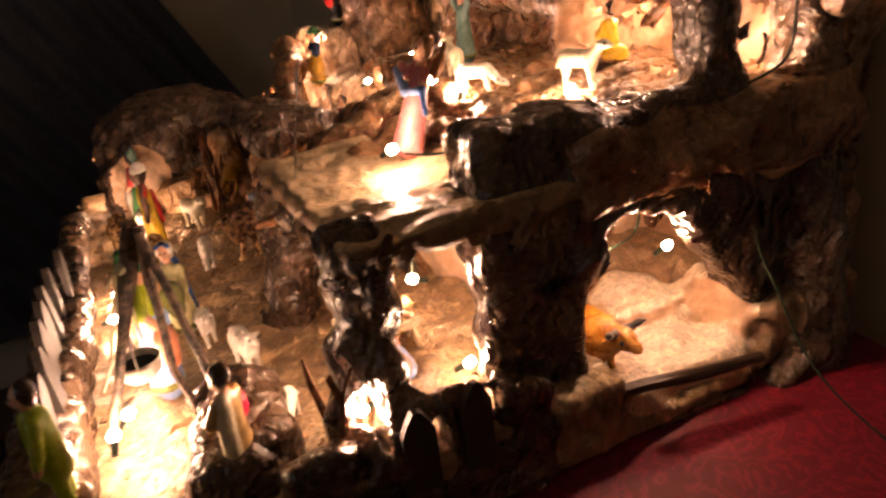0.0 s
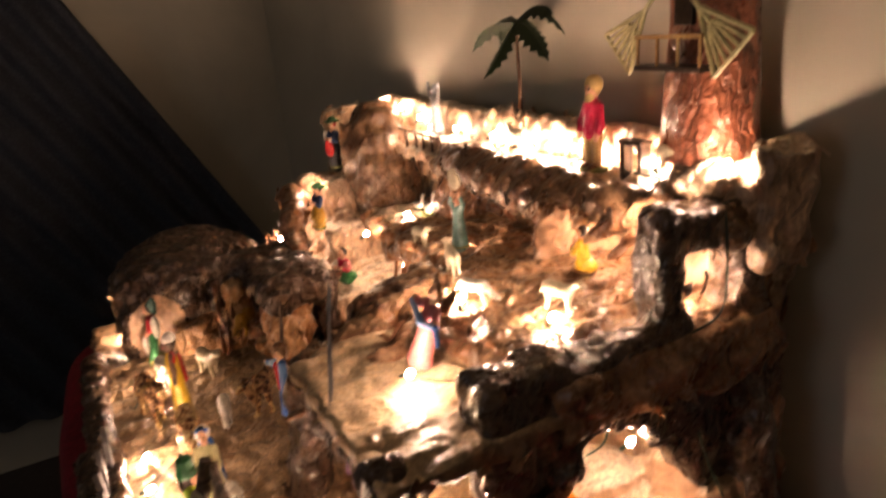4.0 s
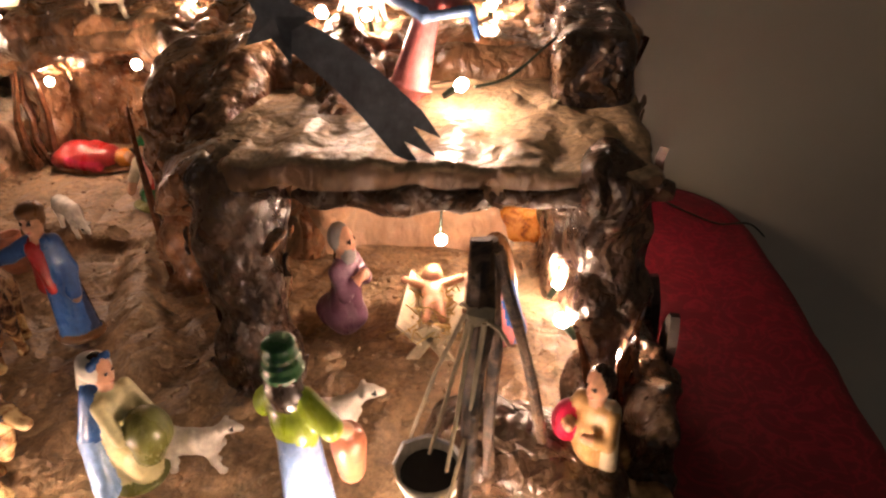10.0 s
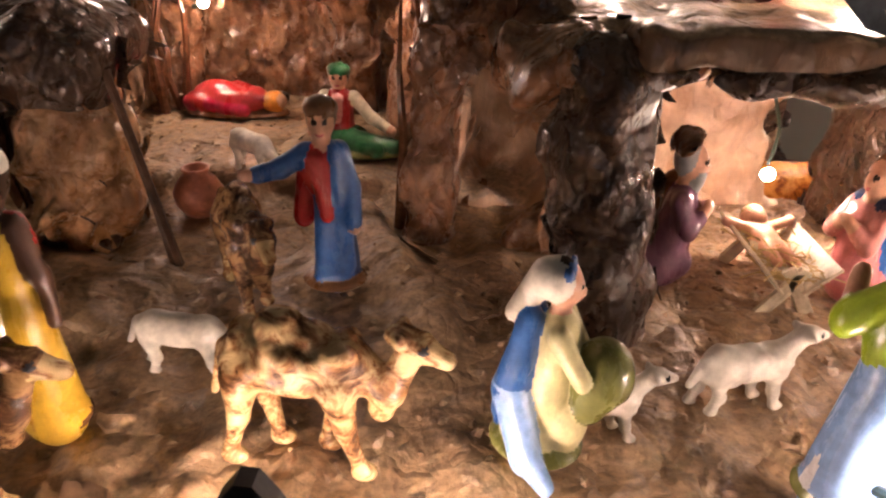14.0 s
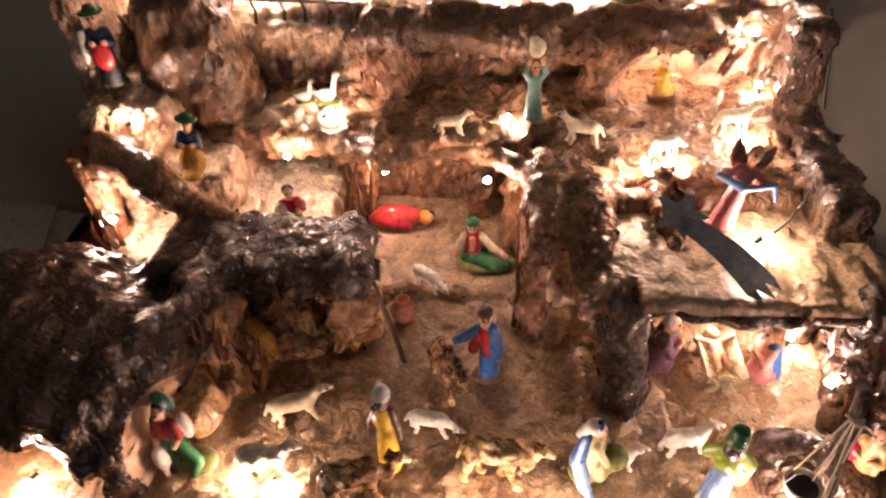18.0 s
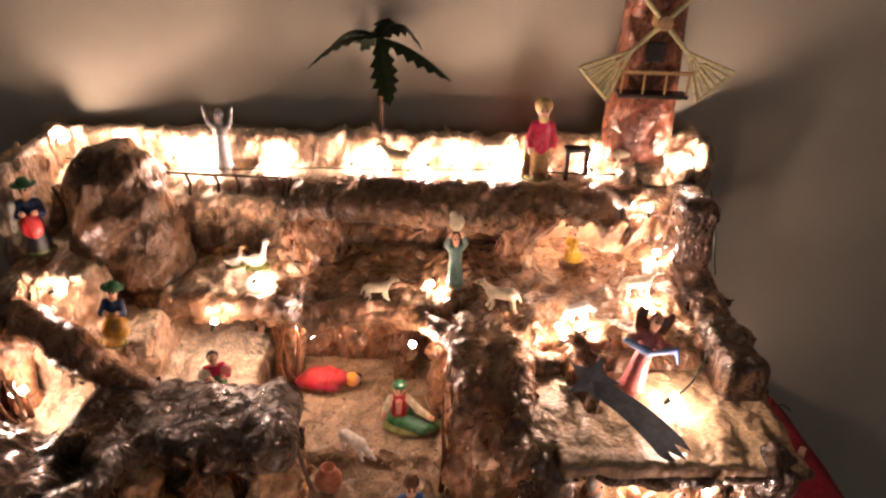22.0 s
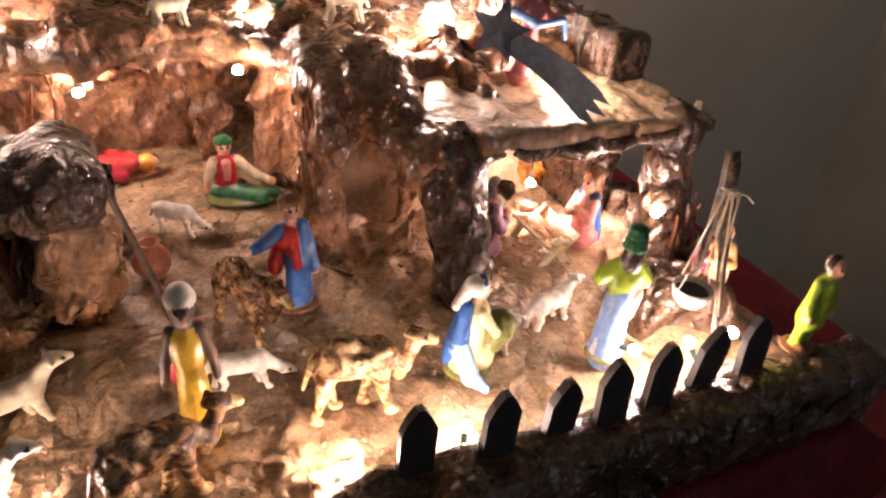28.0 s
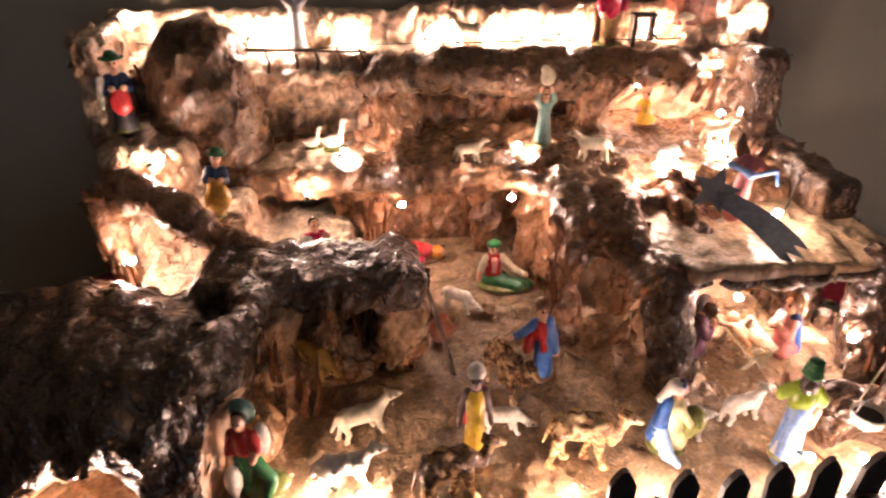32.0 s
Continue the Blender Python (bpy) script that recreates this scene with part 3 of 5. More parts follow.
rock("base", [
    ("+", "span", (-0.49, 0.46, -0.115, 0.535, 0.782, 0.846)),
    ("+", "span", (-0.20, 0.10, 0.24, 0.50, 0.80, 0.86)),
    ("+", "rod", (0.05, 0.20, 0.85, 0.12, 0.08, 0.845, 0.014, 0.008)),
    ("+", "ell", (-0.10, 0.09, 0.845, 0.05, 0.04, 0.012)),
    ("-", "span", (0.31, 0.6, 0.285, 0.445, 0.80, 0.9, 0.02)),
], (-0.54, -0.17, 0.765), (0.51, 0.57, 0.93), GROUND, MOUNT, "sandy floor of the crib", RES, 0.02, 0.0045, 0.006, flakes=0.008)

# bank in front of the bulbs: shadow painted in by the darker rock
rock("front_bank", [
    ("+", "span", (0.02, 0.478, -0.138, -0.092, 0.785, 0.886, 0.014)),
    ("+", "span", (-0.31, 0.04, -0.134, -0.098, 0.785, 0.868, 0.014)),
], (-0.36, -0.17, 0.765), (0.51, -0.06, 0.92), ROCK_DARK_SHADE, MOUNT, "raised bank along the front, painted dark for its shade", RES, 0.02, 0.006, 0.005, flakes=0.004)

NICHE = (-0.248, -0.022, 0.885, 0.042, 0.06, 0.075)
CAVE = (-0.395, -0.045, 0.862, 0.078, 0.085, 0.056)
# dome takes the darker paint so it stays dim near the bulbs
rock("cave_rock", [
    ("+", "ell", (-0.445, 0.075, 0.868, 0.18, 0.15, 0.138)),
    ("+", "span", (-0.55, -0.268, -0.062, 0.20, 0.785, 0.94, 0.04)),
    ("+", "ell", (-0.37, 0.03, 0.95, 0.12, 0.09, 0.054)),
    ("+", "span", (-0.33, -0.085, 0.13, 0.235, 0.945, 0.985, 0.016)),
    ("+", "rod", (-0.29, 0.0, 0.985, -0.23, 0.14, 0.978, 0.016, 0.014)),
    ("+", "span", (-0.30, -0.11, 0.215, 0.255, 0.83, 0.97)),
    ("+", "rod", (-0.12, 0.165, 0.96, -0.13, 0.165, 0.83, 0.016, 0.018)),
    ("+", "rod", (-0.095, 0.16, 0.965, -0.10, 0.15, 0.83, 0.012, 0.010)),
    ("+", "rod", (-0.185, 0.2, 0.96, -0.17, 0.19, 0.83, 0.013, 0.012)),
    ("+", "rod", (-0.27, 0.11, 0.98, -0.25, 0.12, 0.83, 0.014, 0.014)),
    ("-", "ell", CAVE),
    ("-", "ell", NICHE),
], (-0.66, -0.11, 0.77), (-0.03, 0.30, 1.06), ROCK_DARK_SHADE, MOUNT, "big overhanging rock with shade in its dark paint and a small lit cave", RES, 0.025, 0.008, 0.005,
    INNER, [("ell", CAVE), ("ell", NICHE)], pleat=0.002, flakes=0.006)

rock("hollow_lining", [
    ("+", "span", (-0.30, -0.095, 0.165, 0.20, 0.83, 0.955)),
    ("+", "rod", (-0.235, 0.10, 0.84, -0.245, 0.13, 0.95, 0.02, 0.026)),
    ("+", "ell", (-0.105, 0.16, 0.90, 0.03, 0.03, 0.06)),
    ("+", "ell", (-0.19, 0.155, 0.865, 0.05, 0.03, 0.045)),
    ("+", "ell", (-0.27, 0.06, 0.86, 0.03, 0.05, 0.04)),
    ("-", "ell", (-0.16, 0.15, 0.90, 0.03, 0.035, 0.035)),
], (-0.34, -0.01, 0.81), (-0.05, 0.235, 0.98), HOLLOW_LIT, MOUNT, "brown crumpled paper lining of the hollow, lightened to look lit", RES, 0.016, 0.014, 0.009, flakes=0.007)

rock("mid_platform", [
    ("+", "span", (-0.455, -0.17, 0.20, 0.50, 0.80, 0.905)),
    ("+", "span", (-0.47, -0.30, 0.31, 0.50, 0.80, 0.985)),
    ("+", "span", (-0.48, -0.37, 0.345, 0.50, 0.80, 1.055)),
    ("-", "ell", (-0.385, 0.265, 0.95, 0.07, 0.075, 0.045)),
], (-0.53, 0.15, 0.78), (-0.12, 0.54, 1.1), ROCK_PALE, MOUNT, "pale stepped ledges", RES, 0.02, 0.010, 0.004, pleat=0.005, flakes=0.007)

rock("bridge_arch", [
    ("+", "rod", (-0.465, 0.30, 1.01, -0.425, 0.285, 1.03, 0.02, 0.022)),
    ("+", "rod", (-0.425, 0.285, 1.03, -0.36, 0.262, 1.008, 0.022, 0.021)),
    ("+", "rod", (-0.36, 0.262, 1.008, -0.28, 0.238, 0.962, 0.021, 0.02)),
    ("+", "rod", (-0.28, 0.238, 0.962, -0.17, 0.225, 0.925, 0.02, 0.02)),
    ("+", "rod", (-0.465, 0.30, 1.01, -0.45, 0.28, 0.88, 0.017, 0.015)),
], (-0.52, 0.17, 0.85), (-0.12, 0.35, 1.08), ROCK, MOUNT, "dark arched rock bridge", RES, 0.015, 0.006, 0.005, flakes=0.007)

rock("cliff", [
    ("+", "span", (-0.20, 0.455, 0.445, 0.55, 0.80, 1.0)),
    ("+", "span", (0.095, 0.20, 0.235, 0.50, 0.80, 1.02)),
    ("+", "span", (-0.34, 0.12, 0.385, 0.54, 0.968, 1.0)),
    ("+", "span", (-0.10, 0.45, 0.335, 0.54, 0.985, 1.028)),
    ("+", "span", (0.10, 0.45, 0.255, 0.54, 0.975, 1.03)),
    ("+", "rod", (0.115, 0.215, 1.0, 0.10, 0.19, 0.83, 0.016, 0.02)),
    ("+", "rod", (0.155, 0.21, 1.0, 0.175, 0.18, 0.83, 0.022, 0.012)),
    ("+", "rod", (0.16, 0.25, 1.0, 0.165, 0.12, 0.975, 0.03, 0.02)),
    ("+", "rod", (0.24, 0.26, 1.02, 0.25, 0.16, 0.985, 0.024, 0.016)),
    ("+", "rod", (-0.13, 0.42, 0.99, -0.14, 0.40, 0.84, 0.016, 0.018)),
    ("+", "rod", (0.02, 0.40, 0.99, 0.03, 0.41, 0.84, 0.018, 0.014)),
    ("+", "rod", (0.085, 0.35, 1.0, 0.09, 0.33, 0.84, 0.02, 0.022)),
    ("+", "rod", (0.225, 0.09, 0.96, 0.222, 0.10, 0.83, 0.008, 0.008)),
    ("-", "span", (0.21, 0.52, 0.04, 0.42, 0.82, 0.955, 0.03)),
    ("-", "span", (0.25, 0.54, 0.272, 0.49, 0.79, 0.972, 0.01)),
    ("-", "span", (0.122, 0.188, 0.17, 0.31, 0.85, 0.955, 0.02)),
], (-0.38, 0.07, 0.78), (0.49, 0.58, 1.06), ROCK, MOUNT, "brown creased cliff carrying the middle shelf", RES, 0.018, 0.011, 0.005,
    # last span: slot by the pillar, coloured pale to look lit from behind
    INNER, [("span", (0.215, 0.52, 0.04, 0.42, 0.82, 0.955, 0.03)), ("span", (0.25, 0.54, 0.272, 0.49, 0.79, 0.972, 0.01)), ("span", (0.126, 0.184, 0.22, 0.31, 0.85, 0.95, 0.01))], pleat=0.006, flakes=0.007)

rock("shelf_edge", [
    ("+", "rod", (-0.31, 0.392, 0.984, -0.18, 0.392, 0.988, 0.012, 0.014)),
    ("+", "rod", (-0.18, 0.392, 0.988, -0.09, 0.35, 1.002, 0.014, 0.016)),
    ("+", "rod", (-0.09, 0.35, 1.002, 0.045, 0.345, 1.008, 0.016, 0.015)),
    ("+", "rod", (0.045, 0.345, 1.008, 0.11, 0.27, 1.012, 0.015, 0.018)),
    ("+", "rod", (0.11, 0.262, 1.012, 0.20, 0.244, 1.008, 0.018, 0.016)),
    ("+", "rod", (0.20, 0.244, 1.008, 0.38, 0.258, 1.014, 0.016, 0.014)),
], (-0.35, 0.21, 0.95), (0.42, 0.43, 1.05), MOUNT_GREEN, MOUNT, "dark rolled front edge of the middle shelf", RES, 0.012, 0.008, 0.006, pleat=0.002)

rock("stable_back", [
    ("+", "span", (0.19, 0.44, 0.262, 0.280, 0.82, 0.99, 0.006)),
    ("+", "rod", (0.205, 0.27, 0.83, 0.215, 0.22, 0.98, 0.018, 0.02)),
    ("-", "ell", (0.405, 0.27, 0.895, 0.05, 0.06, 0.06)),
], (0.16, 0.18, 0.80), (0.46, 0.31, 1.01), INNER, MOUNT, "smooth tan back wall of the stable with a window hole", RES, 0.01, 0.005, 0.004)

MOUTH = [(0.268, 0.79), (0.43, 0.775), (0.463, 0.80), (0.431, 0.862), (0.362, 0.952), (0.30, 0.966), (0.276, 0.948), (0.264, 0.90)]
# unlit outer side: its shade is put into the dark paint
rock("side_wall", [
    ("+", "span", (0.392, 0.436, 0.188, 0.285, 0.782, 1.05)),
    ("+", "span", (0.398, 0.442, 0.255, 0.512, 0.782, 1.045)),
    ("+", "span", (0.395, 0.434, 0.385, 0.415, 1.0, 1.15)),
    ("+", "span", (0.395, 0.434, 0.39, 0.51, 1.105, 1.15)),
    ("+", "span", (0.395, 0.434, 0.49, 0.515, 1.0, 1.15)),
    ("+", "rod", (0.42, 0.20, 0.785, 0.462, 0.50, 0.785, 0.014, 0.03)),
    ("+", "rod", (0.428, 0.502, 1.12, 0.455, 0.508, 0.80, 0.013, 0.026)),
    ("-", "prism", (0.34, 0.52, MOUTH)),
    ("-", "ell", (0.42, 0.452, 1.045, 0.08, 0.036, 0.062)),
], (0.365, 0.14, 0.765), (0.54, 0.57, 1.2), ROCK_DARK_SHADE, MOUNT, "side wall with a tunnel mouth, painted dark as its unlit side", RES, 0.010, 0.006, 0.006, flakes=0.004)

rock("tunnel_floor", [
    ("+", "span", (0.29, 0.452, 0.262, 0.45, 0.785, 0.812)),
    ("+", "ell", (0.33, 0.40, 0.81, 0.05, 0.05, 0.03)),
    ("+", "ell", (0.40, 0.455, 0.82, 0.05, 0.03, 0.045)),
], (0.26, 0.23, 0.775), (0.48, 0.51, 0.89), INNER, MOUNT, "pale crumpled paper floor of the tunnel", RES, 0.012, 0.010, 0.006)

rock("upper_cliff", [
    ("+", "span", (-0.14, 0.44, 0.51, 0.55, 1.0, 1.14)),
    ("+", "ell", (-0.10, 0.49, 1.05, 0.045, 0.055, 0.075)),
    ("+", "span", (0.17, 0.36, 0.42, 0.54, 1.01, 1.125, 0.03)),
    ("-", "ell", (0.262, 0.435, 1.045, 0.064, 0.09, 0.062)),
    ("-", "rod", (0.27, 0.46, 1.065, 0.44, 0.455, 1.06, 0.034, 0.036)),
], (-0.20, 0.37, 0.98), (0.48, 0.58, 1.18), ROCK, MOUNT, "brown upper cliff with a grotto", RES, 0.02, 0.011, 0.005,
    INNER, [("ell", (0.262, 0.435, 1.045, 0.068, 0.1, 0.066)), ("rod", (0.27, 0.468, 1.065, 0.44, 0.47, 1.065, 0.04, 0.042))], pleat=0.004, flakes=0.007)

rock("overhang", [
    ("+", "rod", (-0.135, 0.47, 1.105, -0.02, 0.465, 1.118, 0.022, 0.03)),
    ("+", "rod", (-0.02, 0.465, 1.118, 0.15, 0.46, 1.112, 0.03, 0.028)),
    ("+", "rod", (0.15, 0.46, 1.112, 0.30, 0.452, 1.124, 0.028, 0.022)),
    ("+", "rod", (0.30, 0.452, 1.124, 0.43, 0.475, 1.122, 0.022, 0.018)),
    ("+", "span", (-0.13, 0.44, 0.46, 0.50, 1.118, 1.138, 0.008)),
], (-0.19, 0.40, 1.05), (0.48, 0.53, 1.18), MOUNT_GREEN, MOUNT, "dark brown overhanging lip under the top terrace", RES, 0.02, 0.009, 0.004, flakes=0.006)

rock("boulder", [
    ("+", "ell", (-0.36, 0.45, 1.09, 0.068, 0.065, 0.112)),
    ("+", "ell", (-0.335, 0.46, 1.02, 0.05, 0.06, 0.07)),
], (-0.46, 0.36, 0.94), (-0.25, 0.55, 1.23), MOUNT_GREEN, MOUNT, "tall rounded brown boulder", RES, 0.03, 0.011, 0.005, pleat=0.002, flakes=0.007)

rock("top_terrace", [
    ("+", "span", (-0.50, -0.10, 0.485, 0.55, 1.105, 1.13)),
    ("+", "span", (-0.20, 0.44, 0.485, 0.55, 1.12, 1.142)),
    ("+", "span", (-0.505, 0.445, 0.535, 0.556, 0.98, 1.192)),
    ("+", "span", (-0.465, -0.445, 0.31, 0.42, 0.88, 1.06)),
    ("+", "span", (-0.50, -0.475, 0.40, 0.55, 0.88, 1.185)),
    ("+", "span", (-0.31, -0.13, 0.462, 0.49, 1.108, 1.122, 0.005)),
    ("+", "rod", (-0.30, 0.535, 1.075, -0.13, 0.535, 1.075, 0.022)),
    ("+", "span", (-0.31, -0.10, 0.40, 0.50, 0.985, 1.006, 0.008)),
    ("+", "ell", (0.385, 0.51, 1.155, 0.055, 0.04, 0.025)),
    # corner rim added to keep the end bulb's light off the wall
    ("+", "span", (0.436, 0.458, 0.492, 0.558, 1.08, 1.196)),
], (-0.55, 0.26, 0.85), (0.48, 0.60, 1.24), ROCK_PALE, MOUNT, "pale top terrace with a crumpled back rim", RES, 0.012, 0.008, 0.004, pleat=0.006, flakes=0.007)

rock("stable_roof", [
    ("+", "box", (0.322, 0.197, 0.996, 0.122, 0.107, 0.009, 0.006)),
    ("+", "ell", (0.19, 0.19, 0.982, 0.055, 0.085, 0.022)),
], (0.09, 0.05, 0.93), (0.49, 0.33, 1.04), ROOF_SAND, MOUNT, "sanded slab roof of the stable", 0.0032, 0.012, 0.005, 0.005, flakes=0.006)

rock("roof_edge", [
    ("+", "rod", (0.185, 0.10, 0.982, 0.31, 0.091, 0.986, 0.006, 0.005)),
    ("+", "rod", (0.31, 0.091, 0.986, 0.445, 0.094, 0.992, 0.005, 0.006)),
], (0.15, 0.06, 0.96), (0.47, 0.13, 1.01), ROCK_DARK_SHADE, MOUNT, "dark torn front edge of the stable roof", 0.0032, 0.008, 0.007, 0.005)

rock("stable_pillar", [
    ("+", "rod", (0.19, 0.115, 0.97, 0.198, 0.085, 0.83, 0.027, 0.019)),
    ("+", "rod", (0.20, 0.10, 0.90, 0.215, 0.085, 0.83, 0.012, 0.012)),
], (0.14, 0.03, 0.80), (0.25, 0.18, 1.0), ROCK_DARK_SHADE, MOUNT, "dark twisted rock pillar", 0.0032, 0.01, 0.007, 0.007, pleat=0.008, flakes=0.007)
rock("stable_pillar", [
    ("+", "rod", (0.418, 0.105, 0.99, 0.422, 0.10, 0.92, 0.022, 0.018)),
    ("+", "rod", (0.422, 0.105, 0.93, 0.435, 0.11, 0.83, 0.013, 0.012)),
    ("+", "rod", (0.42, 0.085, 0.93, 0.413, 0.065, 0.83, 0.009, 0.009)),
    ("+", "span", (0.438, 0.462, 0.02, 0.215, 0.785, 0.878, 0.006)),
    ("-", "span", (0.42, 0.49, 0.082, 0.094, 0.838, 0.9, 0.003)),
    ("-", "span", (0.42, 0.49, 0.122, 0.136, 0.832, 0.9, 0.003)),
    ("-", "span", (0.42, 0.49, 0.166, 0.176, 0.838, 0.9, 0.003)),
], (0.38, 0.0, 0.77), (0.50, 0.24, 1.03), ROCK_DARK_SHADE, MOUNT, "dark split rock pillar", 0.0032, 0.01, 0.007, 0.006, pleat=0.008)

# ---- fairy lights ----
LAMPS = [
    (-0.467, 0.523, 1.178), (-0.375, 0.518, 1.172), (-0.30, 0.518, 1.157), (-0.255, 0.518, 1.15), (-0.16, 0.518, 1.157), (-0.045, 0.518, 1.158),
    (0.0, 0.518, 1.152), (0.05, 0.518, 1.156), (0.10, 0.518, 1.158), (0.155, 0.518, 1.160), (0.195, 0.518, 1.157), (0.417, 0.484, 1.172), (0.29, 0.518, 1.158),
    (-0.402, 0.33, 1.05), (-0.43, 0.25, 0.945), (-0.223, 0.352, 0.98), (-0.097, 0.366, 0.952), (0.044, 0.292, 0.992),
    (-0.175, 0.414, 1.022), (-0.165, 0.50, 1.085), (0.066, 0.375, 1.036), (0.36, 0.435, 1.105), (0.343, 0.328, 1.04), (0.219, 0.263, 1.038), (0.25, 0.275, 1.038),
    (0.329, 0.171, 1.025), (0.314, 0.178, 0.898), (0.402, 0.18, 0.868), (0.397, 0.079, 0.888), (0.424, 0.293, 0.935), (0.405, 0.375, 0.90), (0.43, 0.085, 0.866), (0.388, 0.45, 1.05), (0.262, 0.472, 1.092),
    (0.327, -0.06, 0.872), (0.362, -0.068, 0.88), (0.274, -0.055, 0.875), (0.124, -0.07, 0.868), (-0.184, -0.025, 0.858), (-0.15, -0.04, 0.855), (0.039, -0.067, 0.857), (-0.40, -0.06, 0.862),
]


def fairy_light():
    t = thing("fairy_light", (0, 0, 0), "small lit warm-white fairy light bulb", "string light", "fairy lights")
    part("bulb", add_ball(bmesh.new(), (0, 0, 0.001), 0.0042, 2, (1, 1, 1.15)), BULB, t, "glowing bulb", True)
    part("socket", add_rod(bmesh.new(), (0, 0, -0.013), (0, 0, -0.0035), 0.0022, 0.0026), P["wire"], t, "dark green plastic socket")
    return t


FIRST = fairy_light()
for i, at in enumerate(LAMPS):
    if at[2] not in (1.092, 0.935):
        at = (*at[:2], max(at[2], ground(*at, 0.006, 0.022) + 0.008))
    tilt = pose(*at, random.uniform(-70, 70), random.uniform(-70, 70), random.uniform(0, 360))
    if i == 0:
        FIRST.matrix_basis = tilt
    else:
        copy_thing(FIRST, tilt)


# ---- painted figures ----
SHARED = {}


def figure(name, label, prims, at, turn=0.0, size=1.0, category="figurine", group="crib figurines", blend=2.2, h=1.35, sink=0.0, span=0.035, lean=(0, 0), slim=1.0):
    """One moulded, painted figure out of blended forms given in millimetres."""
    x, y, z = at
    low = min(min(v[2], v[5]) - max(v[6:]) if k == "rod" else v[2] - v[5] for _, k, v in prims)
    spot = pose(x, y, ground(x, y, z, 0.009, span) - sink - low * 0.001 * size, lean[0], lean[1], turn) @ Matrix.Diagonal((size, size, size, 1))
    if id(prims) in SHARED:
        ob = new(name, SHARED[id(prims)][1])
        ob.matrix_basis = spot
        return tagged(ob, label, category, group)
    keys = []
    for p in prims:
        if p[0] not in keys:
            keys.append(p[0])
    shape = [("+", k, v) for _, k, v in prims]
    lo, hi = np.full(3, 1e9), np.full(3, -1e9)
    for _, k, v in prims:
        if k == "rod":
            r = max(v[6:])
            pts = (np.array(v[:3]), np.array(v[3:6]))
            for q in pts:
                lo, hi = np.minimum(lo, q - r), np.maximum(hi, q + r)
        else:
            lo, hi = np.minimum(lo, np.array(v[:3]) - v[3:6]), np.maximum(hi, np.array(v[:3]) + v[3:6])
    v, f = surface(shape, lo - 4, hi + 4, h, blend)
    me = net_mesh(name, v * 0.001 * np.array((slim, slim, 1)), f)
    c = v[f].mean(1)
    d = np.stack([prim(k, q, c) for _, k, q in prims])
    own = np.array([keys.index(p[0]) for p in prims])
    me.polygons.foreach_set("material_index", own[d.argmin(0)].astype(np.int32))
    for k in keys:
        me.materials.append(P[k])
    ob = new(name, me)
    ob.matrix_basis = spot
    SHARED[id(prims)] = (prims, me)
    return tagged(ob, label, category, group)


def head(z, x=0, y=0, skin="skin", hair="hair", hat=None, hat_paint="brown", beard=None):
    out = [(skin, "ell", (x, y - 1, z, 6.4, 7.2, 8.6)), (hair, "ell", (x, y + 2.2, z + 2, 7.9, 7.2, 8.2)), (skin, "rod", (x, y, z - 6, x, y, z - 13, 4, 5)),
           (skin, "ell", (x, y - 8.6, z - 1, 1.4, 1.8, 1.8)), ("hair", "ell", (x - 2.9, y - 7.9, z + 1.8, 0.8, 1.0, 0.6)), ("hair", "ell", (x + 2.9, y - 7.9, z + 1.8, 0.8, 1.0, 0.6)), ("rose", "ell", (x, y - 8.0, z - 4, 1.3, 0.8, 0.6))]
    if hat == "wide":
        out += [(hat_paint, "ell", (x, y + 1, z + 6.5, 16, 16, 2.2)), (hat_paint, "ell", (x, y + 1, z + 9.5, 8.2, 8.2, 5.5))]
    elif hat == "cap":
        out += [(hat_paint, "ell", (x, y + 1, z + 6.5, 9, 9, 5))]
    elif hat == "turban":
        out += [(hat_paint, "ell", (x, y + 1, z + 7, 10.5, 10.5, 5.2)), (hat_paint, "ell", (x, y + 2, z + 11, 7, 7, 4))]
    elif hat == "veil":
        out += [(hat_paint, "ell", (x, y + 3.5, z + 2.5, 9.4, 8.6, 9.5)), (hat_paint, "rod", (x, y + 6, z - 2, x, y + 9, z - 20, 8, 9))]
    elif hat == "stripe":
        for i in range(4):
            out.append((hat_paint, "ell", (x, y + 1, z + 4 + 3.4 * i, 11 - 0.9 * i, 11 - 0.9 * i, 2.3)))
    if beard:
        out.append((beard, "ell", (x, y - 5, z - 7, 5.5, 4, 6)))
    return out


def arms(z, paint, way, skin="skin", x=11):
    ends = {"down": ((16, -3, z - 15), (14, -8, z - 28)), "front": ((15, -6, z - 12), (6, -16, z - 8)), "up": ((17, -2, z + 8), (9, -3, z + 26)), "wide": ((19, -2, z + 8), (25, -3, z + 28)), "out": ((20, -4, z - 6), (31, -8, z - 3)), "pray": ((13, -7, z - 12), (2, -14, z - 3))}
    (ex, ey, ez), (hx, hy, hz) = ends[way]
    out = []
    for s in (-1, 1):
        out += [(paint, "rod", (s * x, 0, z, s * ex, ey, ez, 4.6, 4.2)), (paint, "rod", (s * ex, ey, ez, (s * hx + s * ex) / 2, (hy + ey) / 2, (hz + ez) / 2, 4.2, 3.8)),
                (skin, "rod", ((s * hx + s * ex) / 2, (hy + ey) / 2, (hz + ez) / 2, s * hx, hy, hz, 3, 2.8))]
    return out


